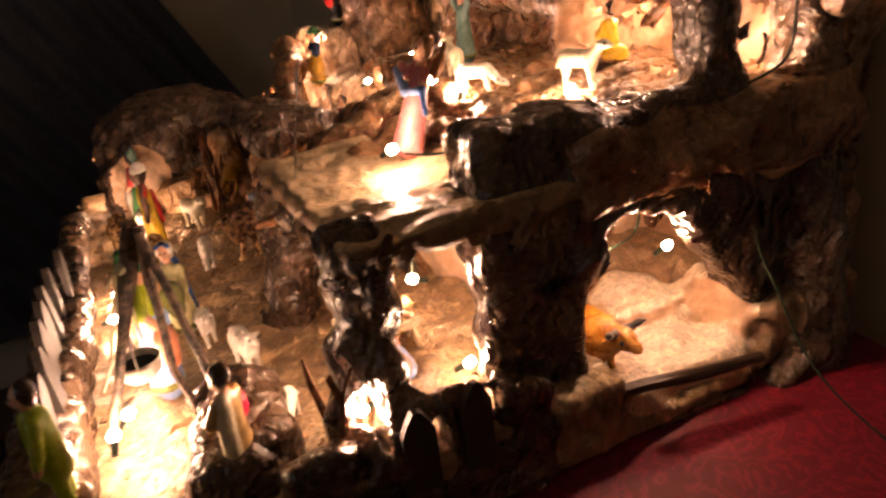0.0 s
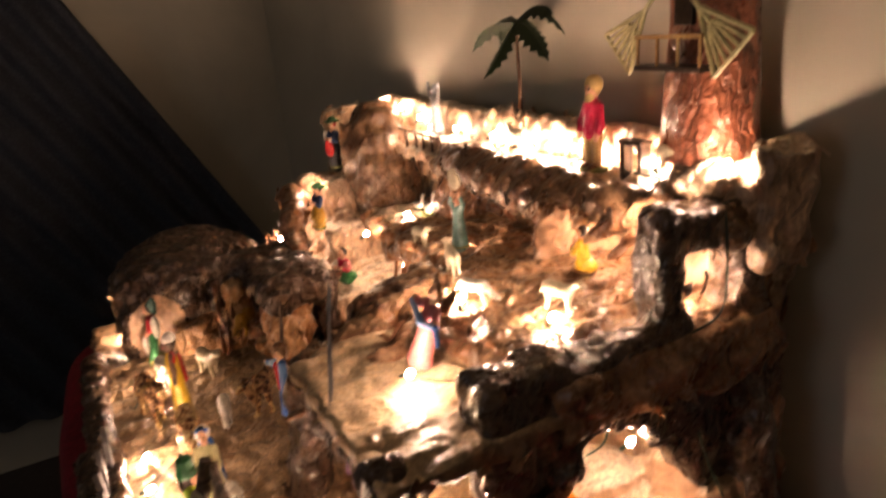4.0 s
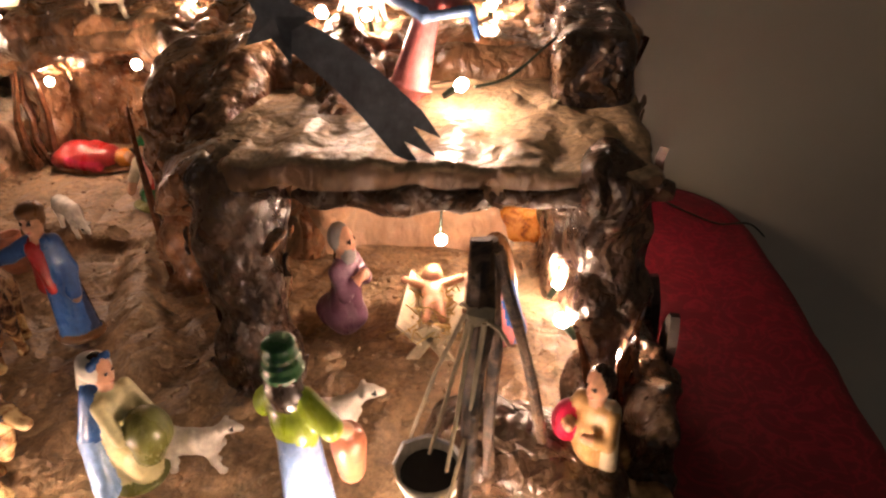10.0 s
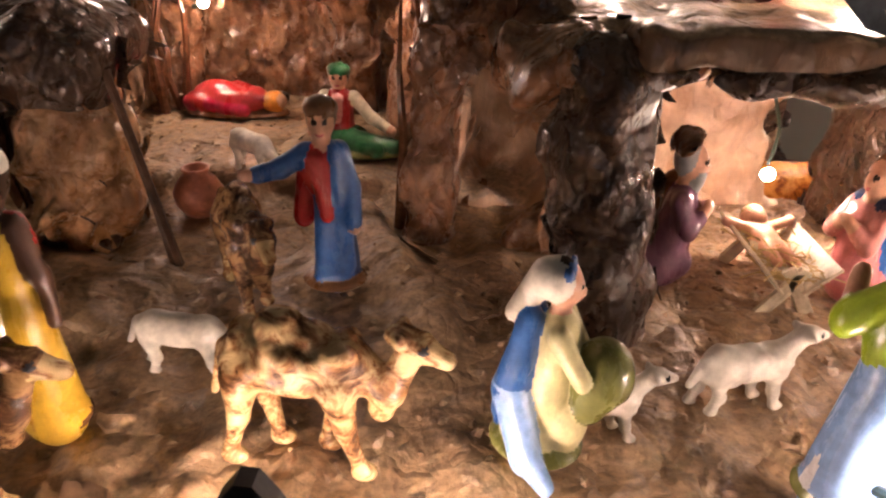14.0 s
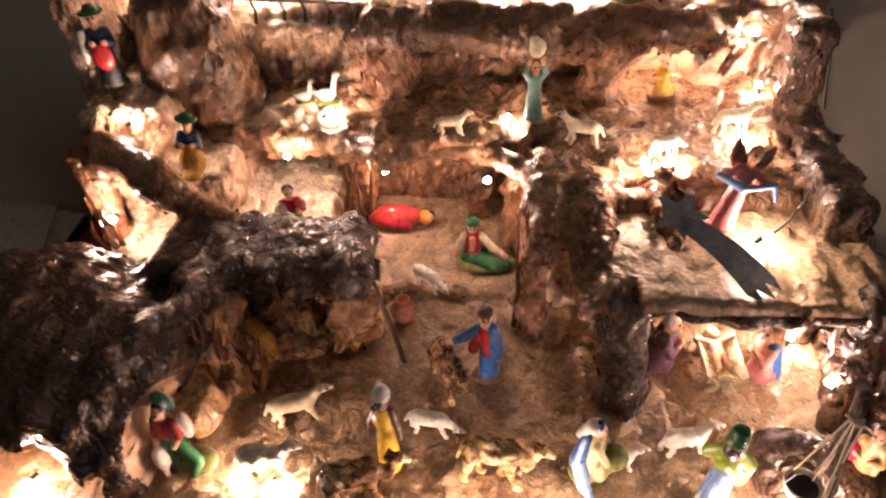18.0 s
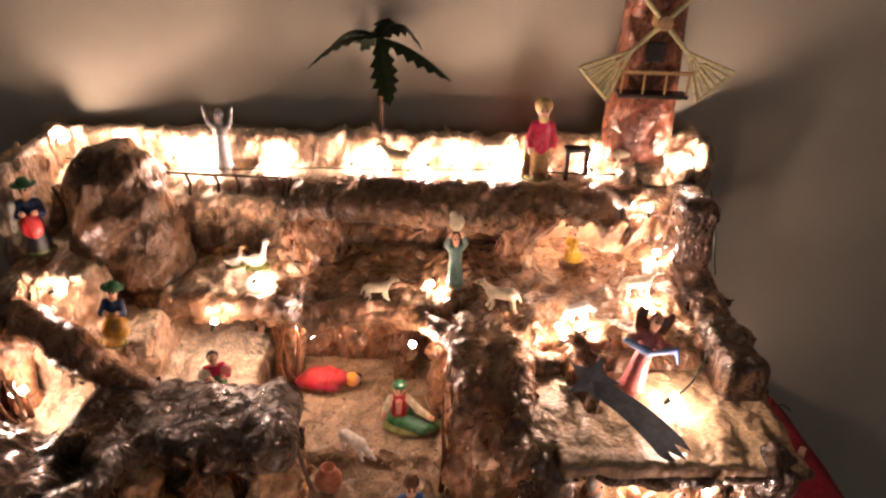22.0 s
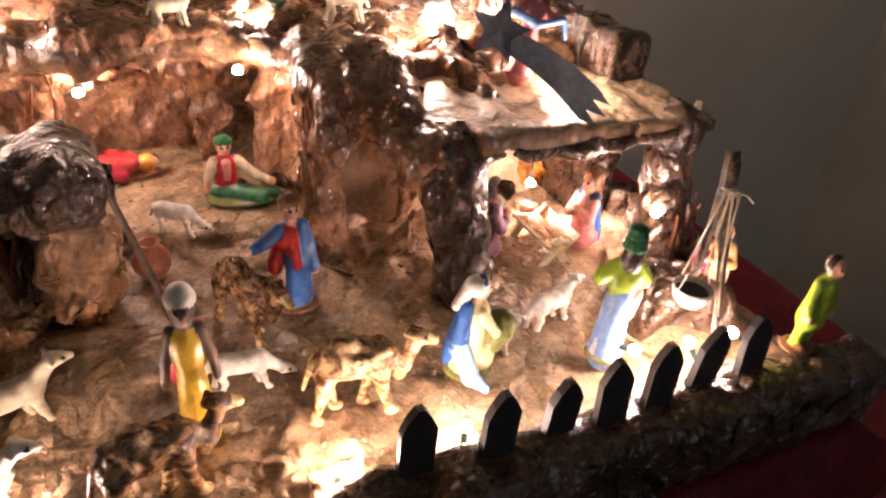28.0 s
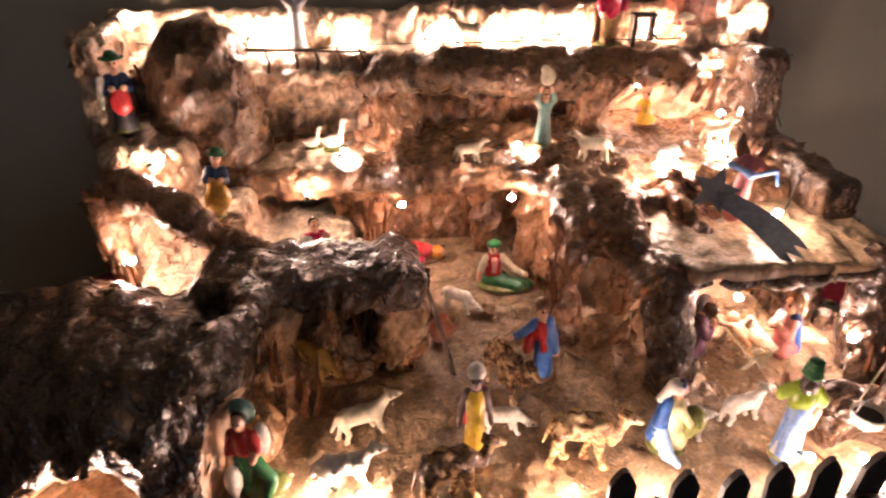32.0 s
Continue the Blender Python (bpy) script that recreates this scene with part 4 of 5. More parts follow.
def standing(robe, top=None, skin="skin", way="front", base="olive", legs=None, **hd):
    top = top or robe
    out = [(base, "ell", (0, 0, 1, 19, 16, 3))]
    if legs:
        for s in (-1, 1):
            out += [(legs, "rod", (s * 6, 0, 5, s * 5.5, 0, 42, 5, 6.5)), ("brown", "ell", (s * 6, -4, 4, 4.5, 8, 3.5))]
        out.append((top, "rod", (0, 0, 40, 0, 0, 60, 11, 10)))
    else:
        out += [(robe, "rod", (0, 0, 5, 0, 0, 46, 15, 10))] + [(robe, "rod", (s * 8, -6, 5, s * 4, -3, 40, 6, 4)) for s in (-1, 0, 1)]
    out += [(top, "ell", (0, 0, 54, 12, 8.5, 13)), (top, "rod", (-9, 0, 61, 9, 0, 61, 5))]
    return out + arms(61, top, way, skin) + head(77, skin=skin, **hd)


def kneeling(robe, top=None, skin="skin", way="pray", **hd):
    top = top or robe
    return [(robe, "ell", (0, 7, 9, 14, 20, 11)), (robe, "rod", (0, 4, 8, 0, 0, 30, 13, 10)), (top, "ell", (0, 0, 36, 11.5, 9, 13)), (top, "rod", (-8, 0, 42, 8, 0, 42, 5))] + arms(42, top, way, skin) + head(58, skin=skin, **hd)


def quadruped(coat, length=24, height=26, girth=10, neck=14, headlen=8, down=False, mark=None, horns=None, tail=True):
    z = height
    out = [(coat, "ell", (0, 0, z, length, girth, girth)), (coat, "ell", (-length * 0.55, 0, z + 0.5, length * 0.42, girth * 0.95, girth * 1.02)), (coat, "ell", (length * 0.6, 0, z + 0.5, length * 0.36, girth * 0.9, girth * 1.05))]
    for sx, st in ((-0.72, -2.5), (0.66, 2.0)):
        for s, d in ((-1, 2.8), (1, -2.8)):
            kx = sx * length + d
            out += [(coat, "rod", (sx * length, s * girth * 0.5, z - girth * 0.45, kx - st * 0.3, s * girth * 0.5, z * 0.4, girth * 0.42, 2.3)), (mark or coat, "rod", (kx - st * 0.3, s * girth * 0.5, z * 0.4, kx + st, s * girth * 0.5, 1.2, 2.0, 1.7)),
                    (mark or coat, "ell", (kx + st + 1.2, s * girth * 0.5, 1.6, 2.6, 1.9, 1.6))]
    if down:
        hx, hz = length + neck * 0.7, z - neck * 0.85
    else:
        hx, hz = length + neck * 0.42, z + neck
    dip = -1.0 if down else -0.35
    out += [(coat, "rod", (length * 0.72, 0, z + 2, hx, 0, hz, girth * 0.68, girth * 0.42)), (coat, "ell", (hx + headlen * 0.3, 0, hz + dip, headlen * 0.62, girth * 0.44, girth * 0.45)), (mark or coat, "rod", (hx + headlen * 0.4, 0, hz + dip, hx + headlen * 1.25, 0, hz + headlen * 0.5 * dip, girth * 0.33, girth * 0.23))]
    for s in (-1, 1):
        out += [(coat, "ell", (hx - 1, s * girth * 0.62, hz + 1.2, 1.6, girth * 0.36, 1.3)), ("black", "ell", (hx + headlen * 0.62, s * girth * 0.36, hz + 1.0 + dip, 0.8, 0.7, 0.8))]
        if horns:
            out += [(horns, "rod", (hx, s * 4, hz + 4, hx + 2, s * 11, hz + 6, 1.9, 1.6)), (horns, "rod", (hx + 2, s * 11, hz + 6, hx + 6, s * 13, hz + 9, 1.6, 0.8))]
    if tail:
        out += [(coat, "rod", (-length * 0.95, 0, z + 3, -length * 1.22, 0, z - 9, 2.2, 1.5))]
    return out


def camel_shape(coat, mark, load=None):
    out = [(coat, "ell", (0, 0, 40, 20, 9.5, 11)), (coat, "ell", (-13, 0, 41, 11, 9.5, 11)), (coat, "ell", (13, 0, 41, 10, 9, 11)), (coat, "ell", (-4, 0, 51, 9, 6.5, 9)), (coat, "ell", (6, 0, 49, 7, 6, 7)),
           (coat, "rod", (18, 0, 43, 29, 0, 33, 6.5, 5.2)), (coat, "ell", (27, 0, 27, 4.5, 3.6, 6)), (coat, "rod", (29, 0, 33, 35, 0, 47, 5.0, 4.2)), (coat, "ell", (37, 0, 52, 6, 4.4, 4.6)), (mark, "rod", (39, 0, 51, 47, 0, 47.5, 3.8, 2.8)), (coat, "rod", (-23, 0, 44, -28, 0, 25, 1.8, 1.2)), (coat, "ell", (33, 0, 55, 5, 4.0, 3))]
    rng = random.Random(8)
    for _ in range(26):
        q, w = rng.uniform(-20, 18), rng.uniform(-1, 1)
        out.append((coat, "ell", (q, 9.4 * w, 41 + 10 * (1 - w * w) ** 0.5 * rng.uniform(0.7, 1.1), 3.0, 2.4, 3.4)))
    for x, y, d in ((-16, -5.5, -7), (-14, 5.5, 4), (14, -5.5, 7), (12, 5.5, -5)):
        out += [(coat, "rod", (x, y, 37, x + d * 0.35, y, 20, 6.2, 3.2)), (mark, "rod", (x + d * 0.35, y, 20, x + d, y, 4, 2.9, 2.3)), (mark, "ell", (x + d + 1.4, y, 2.4, 4.4, 3.2, 2.4))]
    for s in (-1, 1):
        out += [(coat, "ell", (33, s * 4.6, 56, 1.4, 2.0, 2.6)), ("black", "ell", (40, s * 3.7, 53, 0.9, 0.8, 0.9))]
        if load:
            out += [(load, "ell", (-2, s * 10, 40, 11, 5, 11)), (load, "ell", (-2, s * 6, 51, 9, 4, 4))]
    return out


def place_figures():
    S = standing
    figure("peasant_woman_figurine", "figurine of a woman in black with a red apron and hat", S("black", "navy", hair="red", hat="wide", hat_paint="green", way="front") + [("red", "ell", (0, -15, 36, 14, 5, 15)), ("white", "rod", (-20, -4, 60, -24, -4, 30, 5, 3))], (-0.452, 0.395, 1.06), 20, 1.12, slim=0.85)
    figure("peasant_woman_figurine", "figurine of a leaning woman with a wide ochre skirt", S("ochre", "navy", hat="wide", hat_paint="green") + [("ochre", "ell", (4, -4, 24, 19, 15, 20))], (-0.335, 0.303, 0.985), 15, 0.98, lean=(0, 10), slim=0.85)
    figure("sack_figurine", "small white knotted sack standing on the ledge", [("white", "ell", (0, 0, 12, 15, 12, 14)), ("cream", "ell", (14, 2, 9, 11, 10, 10)), ("white", "ell", (0, 0, 26, 5, 5, 5))], (-0.29, 0.285, 0.93), 0, 1.0)
    figure("kneeling_woman_figurine", "figurine of a kneeling woman in white and crimson", kneeling("green", "crimson", way="front", hair="hair") + [("white", "ell", (-13, -2, 33, 10, 9, 12)), ("rose", "ell", (13, -4, 36, 8, 7, 9))], (-0.212, 0.30, 0.905), 25, 0.95)
    figure("sleeping_shepherd_figurine", "figurine of a shepherd asleep under a red blanket", [("brown", "ell", (0, 0, 3, 46, 17, 5)), ("red", "ell", (-8, 0, 14, 36, 17, 13)), ("red", "ell", (-16, 2, 20, 20, 13, 11)), ("crimson", "ell", (-34, 3, 11, 14, 13, 8)), ("crimson", "rod", (-20, -12, 14, 8, -15, 9, 6, 5)), ("red", "rod", (0, 8, 22, 18, 3, 19, 7, 6)), ("red", "ell", (14, 0, 16, 14, 13, 9)), ("orange", "ell", (33, -2, 14, 10, 10, 9)), ("skin", "ell", (38, -5, 15, 6, 6, 6)), ("hair", "ell", (40, 1, 17, 6, 6, 5))], (-0.08, 0.374, 0.866), 5, 1.02)
    figure("seated_shepherd_figurine", "figurine of a seated shepherd in a red vest and green cap", [("green", "rod", (-2, -4, 9, 40, -16, 8, 9, 6)), ("green", "rod", (-8, -4, 9, 26, -24, 8, 9, 6)), ("green", "ell", (-4, 2, 9, 20, 16, 10)), ("olive", "ell", (12, -6, 2, 40, 22, 4)), ("red", "rod", (-6, 2, 14, -6, 2, 38, 11, 11)), ("pink", "rod", (-6, -7, 42, -6, -8, 26, 4, 3)), ("cream", "rod", (6, 0, 42, 20, -6, 28, 5, 4.5)), ("cream", "rod", (20, -6, 28, 33, -12, 22, 4.5, 4)), ("cream", "rod", (-17, 0, 42, -24, -4, 26, 5, 4.5)), ("skin", "rod", (-24, -4, 26, -27, -8, 14, 3.6, 3.4)), ("skin", "ell", (37, -14, 20, 4, 4, 4))] + head(56, -6, 2, hat="cap", hat_paint="green"), (0.032, 0.30, 0.862), 0, 1.0)
    figure("bearded_man_figurine", "figurine of a brown-haired man in a blue robe and red tunic", [("brown", "ell", (4, 0, 2, 19, 15, 4)), ("blue", "rod", (5, 0, 5, 2, 0, 50, 11, 8)), ("navy", "rod", (12, 2, 5, 8, 2, 46, 7, 6)), ("blue", "rod", (-2, -6, 6, -1, -4, 44, 5, 4)), ("red", "ell", (-1, 0, 60, 10, 7.5, 14)), ("red", "rod", (-3, -6, 66, 2, -8, 40, 5, 3)), ("red", "rod", (-9, 5, 64, -13, 7, 34, 5, 6)), ("blue", "rod", (-9, 0, 68, -22, -4, 62, 5.4, 4.8)), ("blue", "rod", (-22, -4, 62, -34, -8, 60, 4.6, 4)), ("skin", "rod", (-34, -8, 60, -42, -10, 60, 2.8, 2.4)), ("blue", "rod", (9, 0, 69, 15, -2, 52, 5.6, 5)), ("blue", "rod", (15, -2, 52, 16, -8, 38, 5, 5)), ("skin", "ell", (17, -9, 34, 3, 3, 3.5)), ("blue", "rod", (8, -3, 70, 10, -5, 12, 4.5, 6))] + head(83, hair="brown", hat="cap", hat_paint="brown"), (0.05, 0.112, 0.845), 5, 1.14, slim=0.84)
    figure("turbaned_woman_figurine", "figurine of a dark woman in yellow with a white turban", [("brown", "ell", (0, 2, 1.5, 13, 12, 3)), ("yellow", "rod", (1, 0, 4, 0, 0, 50, 11.5, 7.5)), ("yellow", "rod", (5, -6, 4, 2, -4, 46, 4, 3)), ("yellow", "rod", (-5, -5, 4, -2, -4, 46, 4, 3)), ("ochre", "rod", (0, -9, 5, 0, -6, 44, 2.4, 2)), ("yellow", "ell", (0, -1, 57, 9.5, 7.5, 13)), ("dark_skin", "rod", (-8, 0, 66, -13, -1, 52, 3.6, 3.2)), ("dark_skin", "rod", (-13, 0, 52, -15, -2, 38, 2.8, 2.4)), ("dark_skin", "rod", (8, 0, 66, 13, -2, 53, 3.6, 3.2)), ("dark_skin", "rod", (13, 0, 53, 15, -3, 40, 2.8, 2.4)), ("red", "rod", (-7, 8, 60, -9, 10, 34, 3, 4)), ("red", "rod", (7, 2, 67, 10, 1, 62, 3.2, 3)), ("white", "ell", (0, 1.5, 83, 8.6, 8.6, 4.2)), ("white", "ell", (0, 2.5, 86, 6, 6, 3.4))] + head(78, skin="dark_skin"), (-0.04, -0.01, 0.848), -5, 1.36, slim=0.74)
    figure("goose_seller_figurine", "figurine of a man in red holding a white goose", [("olive", "ell", (14, 4, 5, 28, 20, 8)), ("green", "rod", (-3, -2, 42, -2, -6, 8, 8, 6)), ("green", "rod", (5, 0, 42, 26, -4, 18, 8, 6.5)), ("green", "rod", (26, -4, 18, 22, -12, 4, 6, 5)), ("red", "ell", (0, 0, 58, 14, 10, 16)), ("red", "rod", (-11, 0, 66, -15, -4, 50, 6, 5)), ("skin", "rod", (-15, -4, 50, -14, -12, 36, 4, 3.5)), ("red", "rod", (11, 0, 66, 16, -4, 54, 6, 5)), ("skin", "rod", (16, -4, 54, 12, -12, 46, 4, 3.5)), ("white", "ell", (-12, -15, 24, 9, 9, 16)), ("white", "rod", (-12, -16, 12, -10, -19, 2, 4, 2.6)), ("white", "ell", (19, 8, 58, 8, 7, 18)), ("orange", "ell", (-9, -20, 1, 2, 2, 3))] + head(82) + [("teal", "ell", (1, 10, 86, 14, 5, 14)), ("teal", "ell", (1, 8, 88, 8, 8, 8))], (-0.255, -0.02, 0.85), -8, 1.08, slim=0.8)
    figure("cave_dweller_figurine", "figurine of a man in red inside the small cave", S("red", way="front", legs="green", hair="hair"), (-0.352, -0.02, 0.85), -20, 0.62, slim=0.85)
    figure("basket_woman_figurine", "glossy woman figurine in pale yellow with blue cloak and basket", [("olive", "ell", (0, 2, 2, 21, 24, 4)), ("ivory", "rod", (0, 4, 6, 0, -2, 46, 16, 10)), ("ivory", "ell", (0, -10, 14, 13, 12, 14)), ("ivory", "ell", (0, -2, 50, 12, 10, 13)), ("blue", "rod", (-4, 11, 58, -10, 16, 30, 6, 9)), ("skyblue", "rod", (-10, 16, 30, -22, 4, 8, 9, 8)), ("skyblue", "rod", (-22, 4, 8, -34, -8, 5, 7, 4)), ("blue", "rod", (4, 11, 58, 6, 18, 10, 6, 9)), ("ivory", "rod", (-11, -3, 56, -15, -16, 42, 5, 4)), ("ivory", "rod", (11, -3, 56, 14, -14, 40, 5, 4)), ("olive", "rod", (0, -24, 38, 0, -20, 26, 15, 10)), ("brown", "ell", (0, -25, 42, 12, 11, 3)), ("white", "ell", (0, 3, 74, 10, 10, 8)), ("white", "rod", (0, 8, 74, 0, 20, 58, 7, 4)), ("blue", "rod", (-7, -3, 79, 7, -3, 79, 2))] + head(72, 0, -1), (0.159, -0.006, 0.855), 75, 1.08, blend=1.5, slim=0.76)
    figure("bucket_woman_figurine", "glossy figurine in green shirt and hat with copper bucket", [("olive", "ell", (0, 0, 2, 18, 16, 4)), ("skyblue", "rod", (0, 0, 4, 0, 0, 46, 15, 11)), ("silver", "rod", (-9, -2, 5, -6, 0, 44, 6, 4)), ("silver", "rod", (9, 3, 5, 5, 3, 44, 6, 4)), ("lime", "ell", (0, 0, 57, 14, 10, 15)), ("lime", "rod", (-9, 0, 67, -20, -2, 56, 6, 6)), ("lime", "rod", (9, 0, 67, 20, -4, 58, 6, 6)), ("skin", "rod", (-20, -2, 56, -22, -13, 48, 4, 3.6)), ("skin", "rod", (20, -4, 58, 16, -18, 66, 4, 3.6)), ("terracotta", "rod", (-20, -16, 38, -20, -16, 26, 10, 8)), ("brown", "ell", (-20, -16, 41, 8, 8, 3))] + head(77, hair="hair", hat="stripe", hat_paint="green") + [("hair", "ell", (0, 3.5, 74, 9.8, 8, 11))], (0.268, -0.031, 0.85), 165, 1.31, blend=1.5, slim=0.68)
    figure("shepherd_boy_figurine", "figurine of a boy in a lime tunic with dark hair", S("lime", way="down", legs="lime", hair="hair", base="brown") + [("lime", "rod", (0, 0, 30, 0, 0, 50, 13, 10))], (0.407, -0.094, 0.89), 0, 1.0, slim=0.8)
    figure("kneeling_man_figurine", "figurine of a kneeling grey-haired man in a purple robe", kneeling("purple", "purple", hair="grey", beard="grey") + [("brown", "rod", (9, 6, 44, 12, 14, 6, 7, 10))], (0.25, 0.138, 0.845), 70, 1.28, slim=0.8)
    figure("kneeling_woman_figurine", "figurine of a kneeling woman in rose with blue cloak", kneeling("rose", "pink", hair="brown", hat="veil", hat_paint="brown") + [("navy", "rod", (-7, 3, 45, 7, 3, 45, 6.4, 6.4)), ("blue", "rod", (3, 9, 42, 5, 17, 8, 6, 8)), ("skyblue", "rod", (-5, 14, 16, -8, 18, 5, 5, 7))], (0.352, 0.13, 0.845), -75, 1.26, slim=0.8)
    figure("infant_figurine", "figurine of an infant lying with open arms", [("skin", "ell", (0, 0, 6, 9, 13, 7)), ("skin", "ell", (0, 17, 10, 8, 8, 8)), ("tan", "ell", (0, 20, 12, 7, 6, 6)), ("skin", "rod", (-6, 8, 8, -22, 12, 12, 3.6, 3)), ("skin", "rod", (6, 8, 8, 22, 12, 12, 3.6, 3)), ("skin", "rod", (-4, -10, 7, -7, -28, 9, 4.6, 3)), ("skin", "rod", (4, -10, 7, 6, -28, 7, 4.6, 3)), ("cream", "ell", (0, -6, 4, 11, 9, 5))], (0.31, 0.152, 0.868), 8, 0.95, span=0.0, lean=(8, 0))
    figure("ox_figurine", "orange-brown curly ox figurine with dark horns", quadruped("ox", 30, 26, 14, 8, 10, horns="dark_wood", mark="ox"), (0.388, 0.297, 0.82), 4, 1.4, "animal figurine", "crib animals")
    figure("sack_bearer_figurine", "figurine of a man in tan carrying a crimson sack", S("tan", way="front", hair="hair") + [("cream", "rod", (8, 3, 62, 10, 2, 14, 6, 8)), ("crimson", "ell", (-15, -6, 46, 9, 10, 13))], (0.409, 0.005, 0.85), -45, 1.0, slim=0.85)
    figure("jar_bearer_figurine", "figurine of a woman in teal lifting a pale jar", S("teal", way="up", hair="brown") + [("cream", "ell", (0, -3, 104, 13, 9, 13)), ("cream", "ell", (-6, -3, 116, 7, 6, 6))], (0.097, 0.365, 1.03), 10, 0.86, slim=0.85)
    figure("kneeling_girl_figurine", "figurine of a kneeling girl in yellow in the grotto", kneeling("yellow", "yellow", way="front", hair="hair") + [("brown", "ell", (0, 2, 1, 18, 22, 3))], (0.262, 0.436, 1.03), -75, 0.82, slim=0.9)
    figure("angel_figurine", "figurine of an angel in pink with a blue ribbon", S("rose", way="out", hair="brown", base="rose") + [*[("brown", "ell", (q * x, 10, z, w, 2.4, h)) for q in (-1, 1) for x, z, w, h in ((10, 66, 9, 9), (17, 73, 7, 11), (21, 80, 4, 9))], ("skyblue", "rod", (-34, -10, 52, 0, -13, 45, 2.6, 3)), ("skyblue", "rod", (0, -13, 45, 34, -10, 56, 3, 2.8)), ("skyblue", "rod", (-34, -10, 52, 0, -12, 49, 2, 2)), ("blue", "rod", (34, -10, 56, 44, -8, 42, 3, 2))], (0.292, 0.2, 1.012), -5, 1.05, lean=(-12, 14), slim=0.8)
    figure("miller_figurine", "figurine of a man in crimson shirt and brown trousers", S("brown", "crimson", way="down", legs="tan", hair="straw", beard="straw") + [("straw", "ell", (0, 2, 82, 11, 9, 9)), ("brown", "rod", (-17, 6, 2, -16, 5, 44, 5.5, 5))], (0.215, 0.495, 1.14), 0, 1.26, slim=0.85)
    figure("robed_figurine", "pale grey robed figurine with raised arms", S("silver", "grey", skin="silver", way="wide", hair="silver", base="grey"), (-0.235, 0.52, 1.13), 0, 0.98, slim=0.8)
    # animals
    A = ("animal figurine", "crib animals")
    figure("camel_figurine", "tan camel figurine with mottled brown coat", camel_shape("camel", "camel"), (0.062, -0.014, 0.85), -6, 1.22, *A)
    figure("camel_figurine", "brown camel figurine loaded for the journey", camel_shape("brown_camel", "camel"), (-0.07, -0.046, 0.858), 16, 1.2, *A)
    figure("camel_figurine", "small brown camel figurine facing forwards", camel_shape("brown_camel", "camel"), (0.008, 0.10, 0.85), -60, 1.15, *A)
    figure("goat_figurine", "ochre goat figurine inside the rock hollow", quadruped("ochre", 22, 24, 10, 8, 8, down=True), (-0.207, 0.118, 0.85), -40, 1.1, *A)
    rng = random.Random(3)

    def wool(coat, n, z):
        out = []
        for _ in range(n):
            a, q = rng.uniform(0, 6.28), rng.uniform(-0.9, 0.9)
            w = (1 - q * q) ** 0.5
            out.append((coat, "ell", (21 * q, 7.6 * w * math.cos(a), z + 7.6 * w * math.sin(a), 2.6, 2.0, 2.2)))
        return out

    sheep_up = quadruped("cream", 21, 25, 8, 13, 7.5)
    sheep_down = quadruped("white", 21, 25, 8, 12, 7.5, down=True)
    sheep_wool = quadruped("white", 19, 23, 8, 13, 7.5) + wool("white", 34, 23)
    for prims, at, turn, size, word in (
            (sheep_up, (-0.152, 0.042, 0.855), 18, 1.22, "cream sheep figurine with its head raised"),
            (sheep_wool, (-0.168, -0.02, 0.852), 4, 1.25, "shaggy sheep figurine beside a bright light"),
            (sheep_down, (-0.006, 0.038, 0.852), -6, 1.0, "white grazing sheep figurine"),
            (sheep_wool, (0.184, 0.01, 0.852), 4, 0.95, "white lamb figurine walking"),
            (sheep_wool, (0.256, 0.034, 0.85), 12, 1.1, "cream sheep figurine near the stable"),
            (sheep_down, (0.365, 0.045, 0.85), 160, 0.85, "small pale lamb figurine by the stable"),
            (sheep_down, (-0.03, 0.245, 0.86), -35, 0.95, "woolly sheep figurine on the inner ground"),
            (sheep_up, (-0.005, 0.355, 1.03), 8, 0.8, "pale sheep figurine on the shelf"),
            (sheep_up, (0.155, 0.32, 1.03), 165, 0.95, "cream sheep figurine near the shelf edge"),
            (sheep_down, (0.245, 0.295, 1.03), 30, 0.85, "lamb figurine grazing by a light"),
            (sheep_up, (0.33, 0.347, 1.03), 12, 0.95, "white sheep figurine at the shelf end"),
            (sheep_up, (0.015, 0.52, 1.14), 170, 0.95, "sheep figurine lit on the top terrace"),
            (sheep_up, (0.15, 0.525, 1.14), 10, 0.95, "sheep figurine behind the top edge"),
            (sheep_up, (0.335, 0.50, 1.14), 10, 0.8, "small sheep figurine under the windmill")):
        figure("sheep_figurine", word, prims, at, turn, size, *A)
    goose = [("white", "ell", (0, 0, 12, 12, 7, 8)), ("white", "rod", (8, 0, 14, 13, 0, 36, 4.2, 2.6)), ("white", "ell", (15, 0, 38, 4.5, 3, 3)), ("orange", "rod", (18, 0, 38, 23, 0, 37, 1.5, 0.8)), ("white", "rod", (-10, 0, 13, -18, 0, 17, 4, 1.5)), ("olive", "ell", (0, 0, 2, 18, 12, 3))]
    figure("goose_figurine", "white goose figurine with a long neck", goose, (-0.192, 0.468, 1.004), 10, 1.15, *A)
    figure("goose_figurine", "smaller white goose figurine on a green mound", goose, (-0.222, 0.462, 1.004), 20, 0.8, *A)


place_figures()


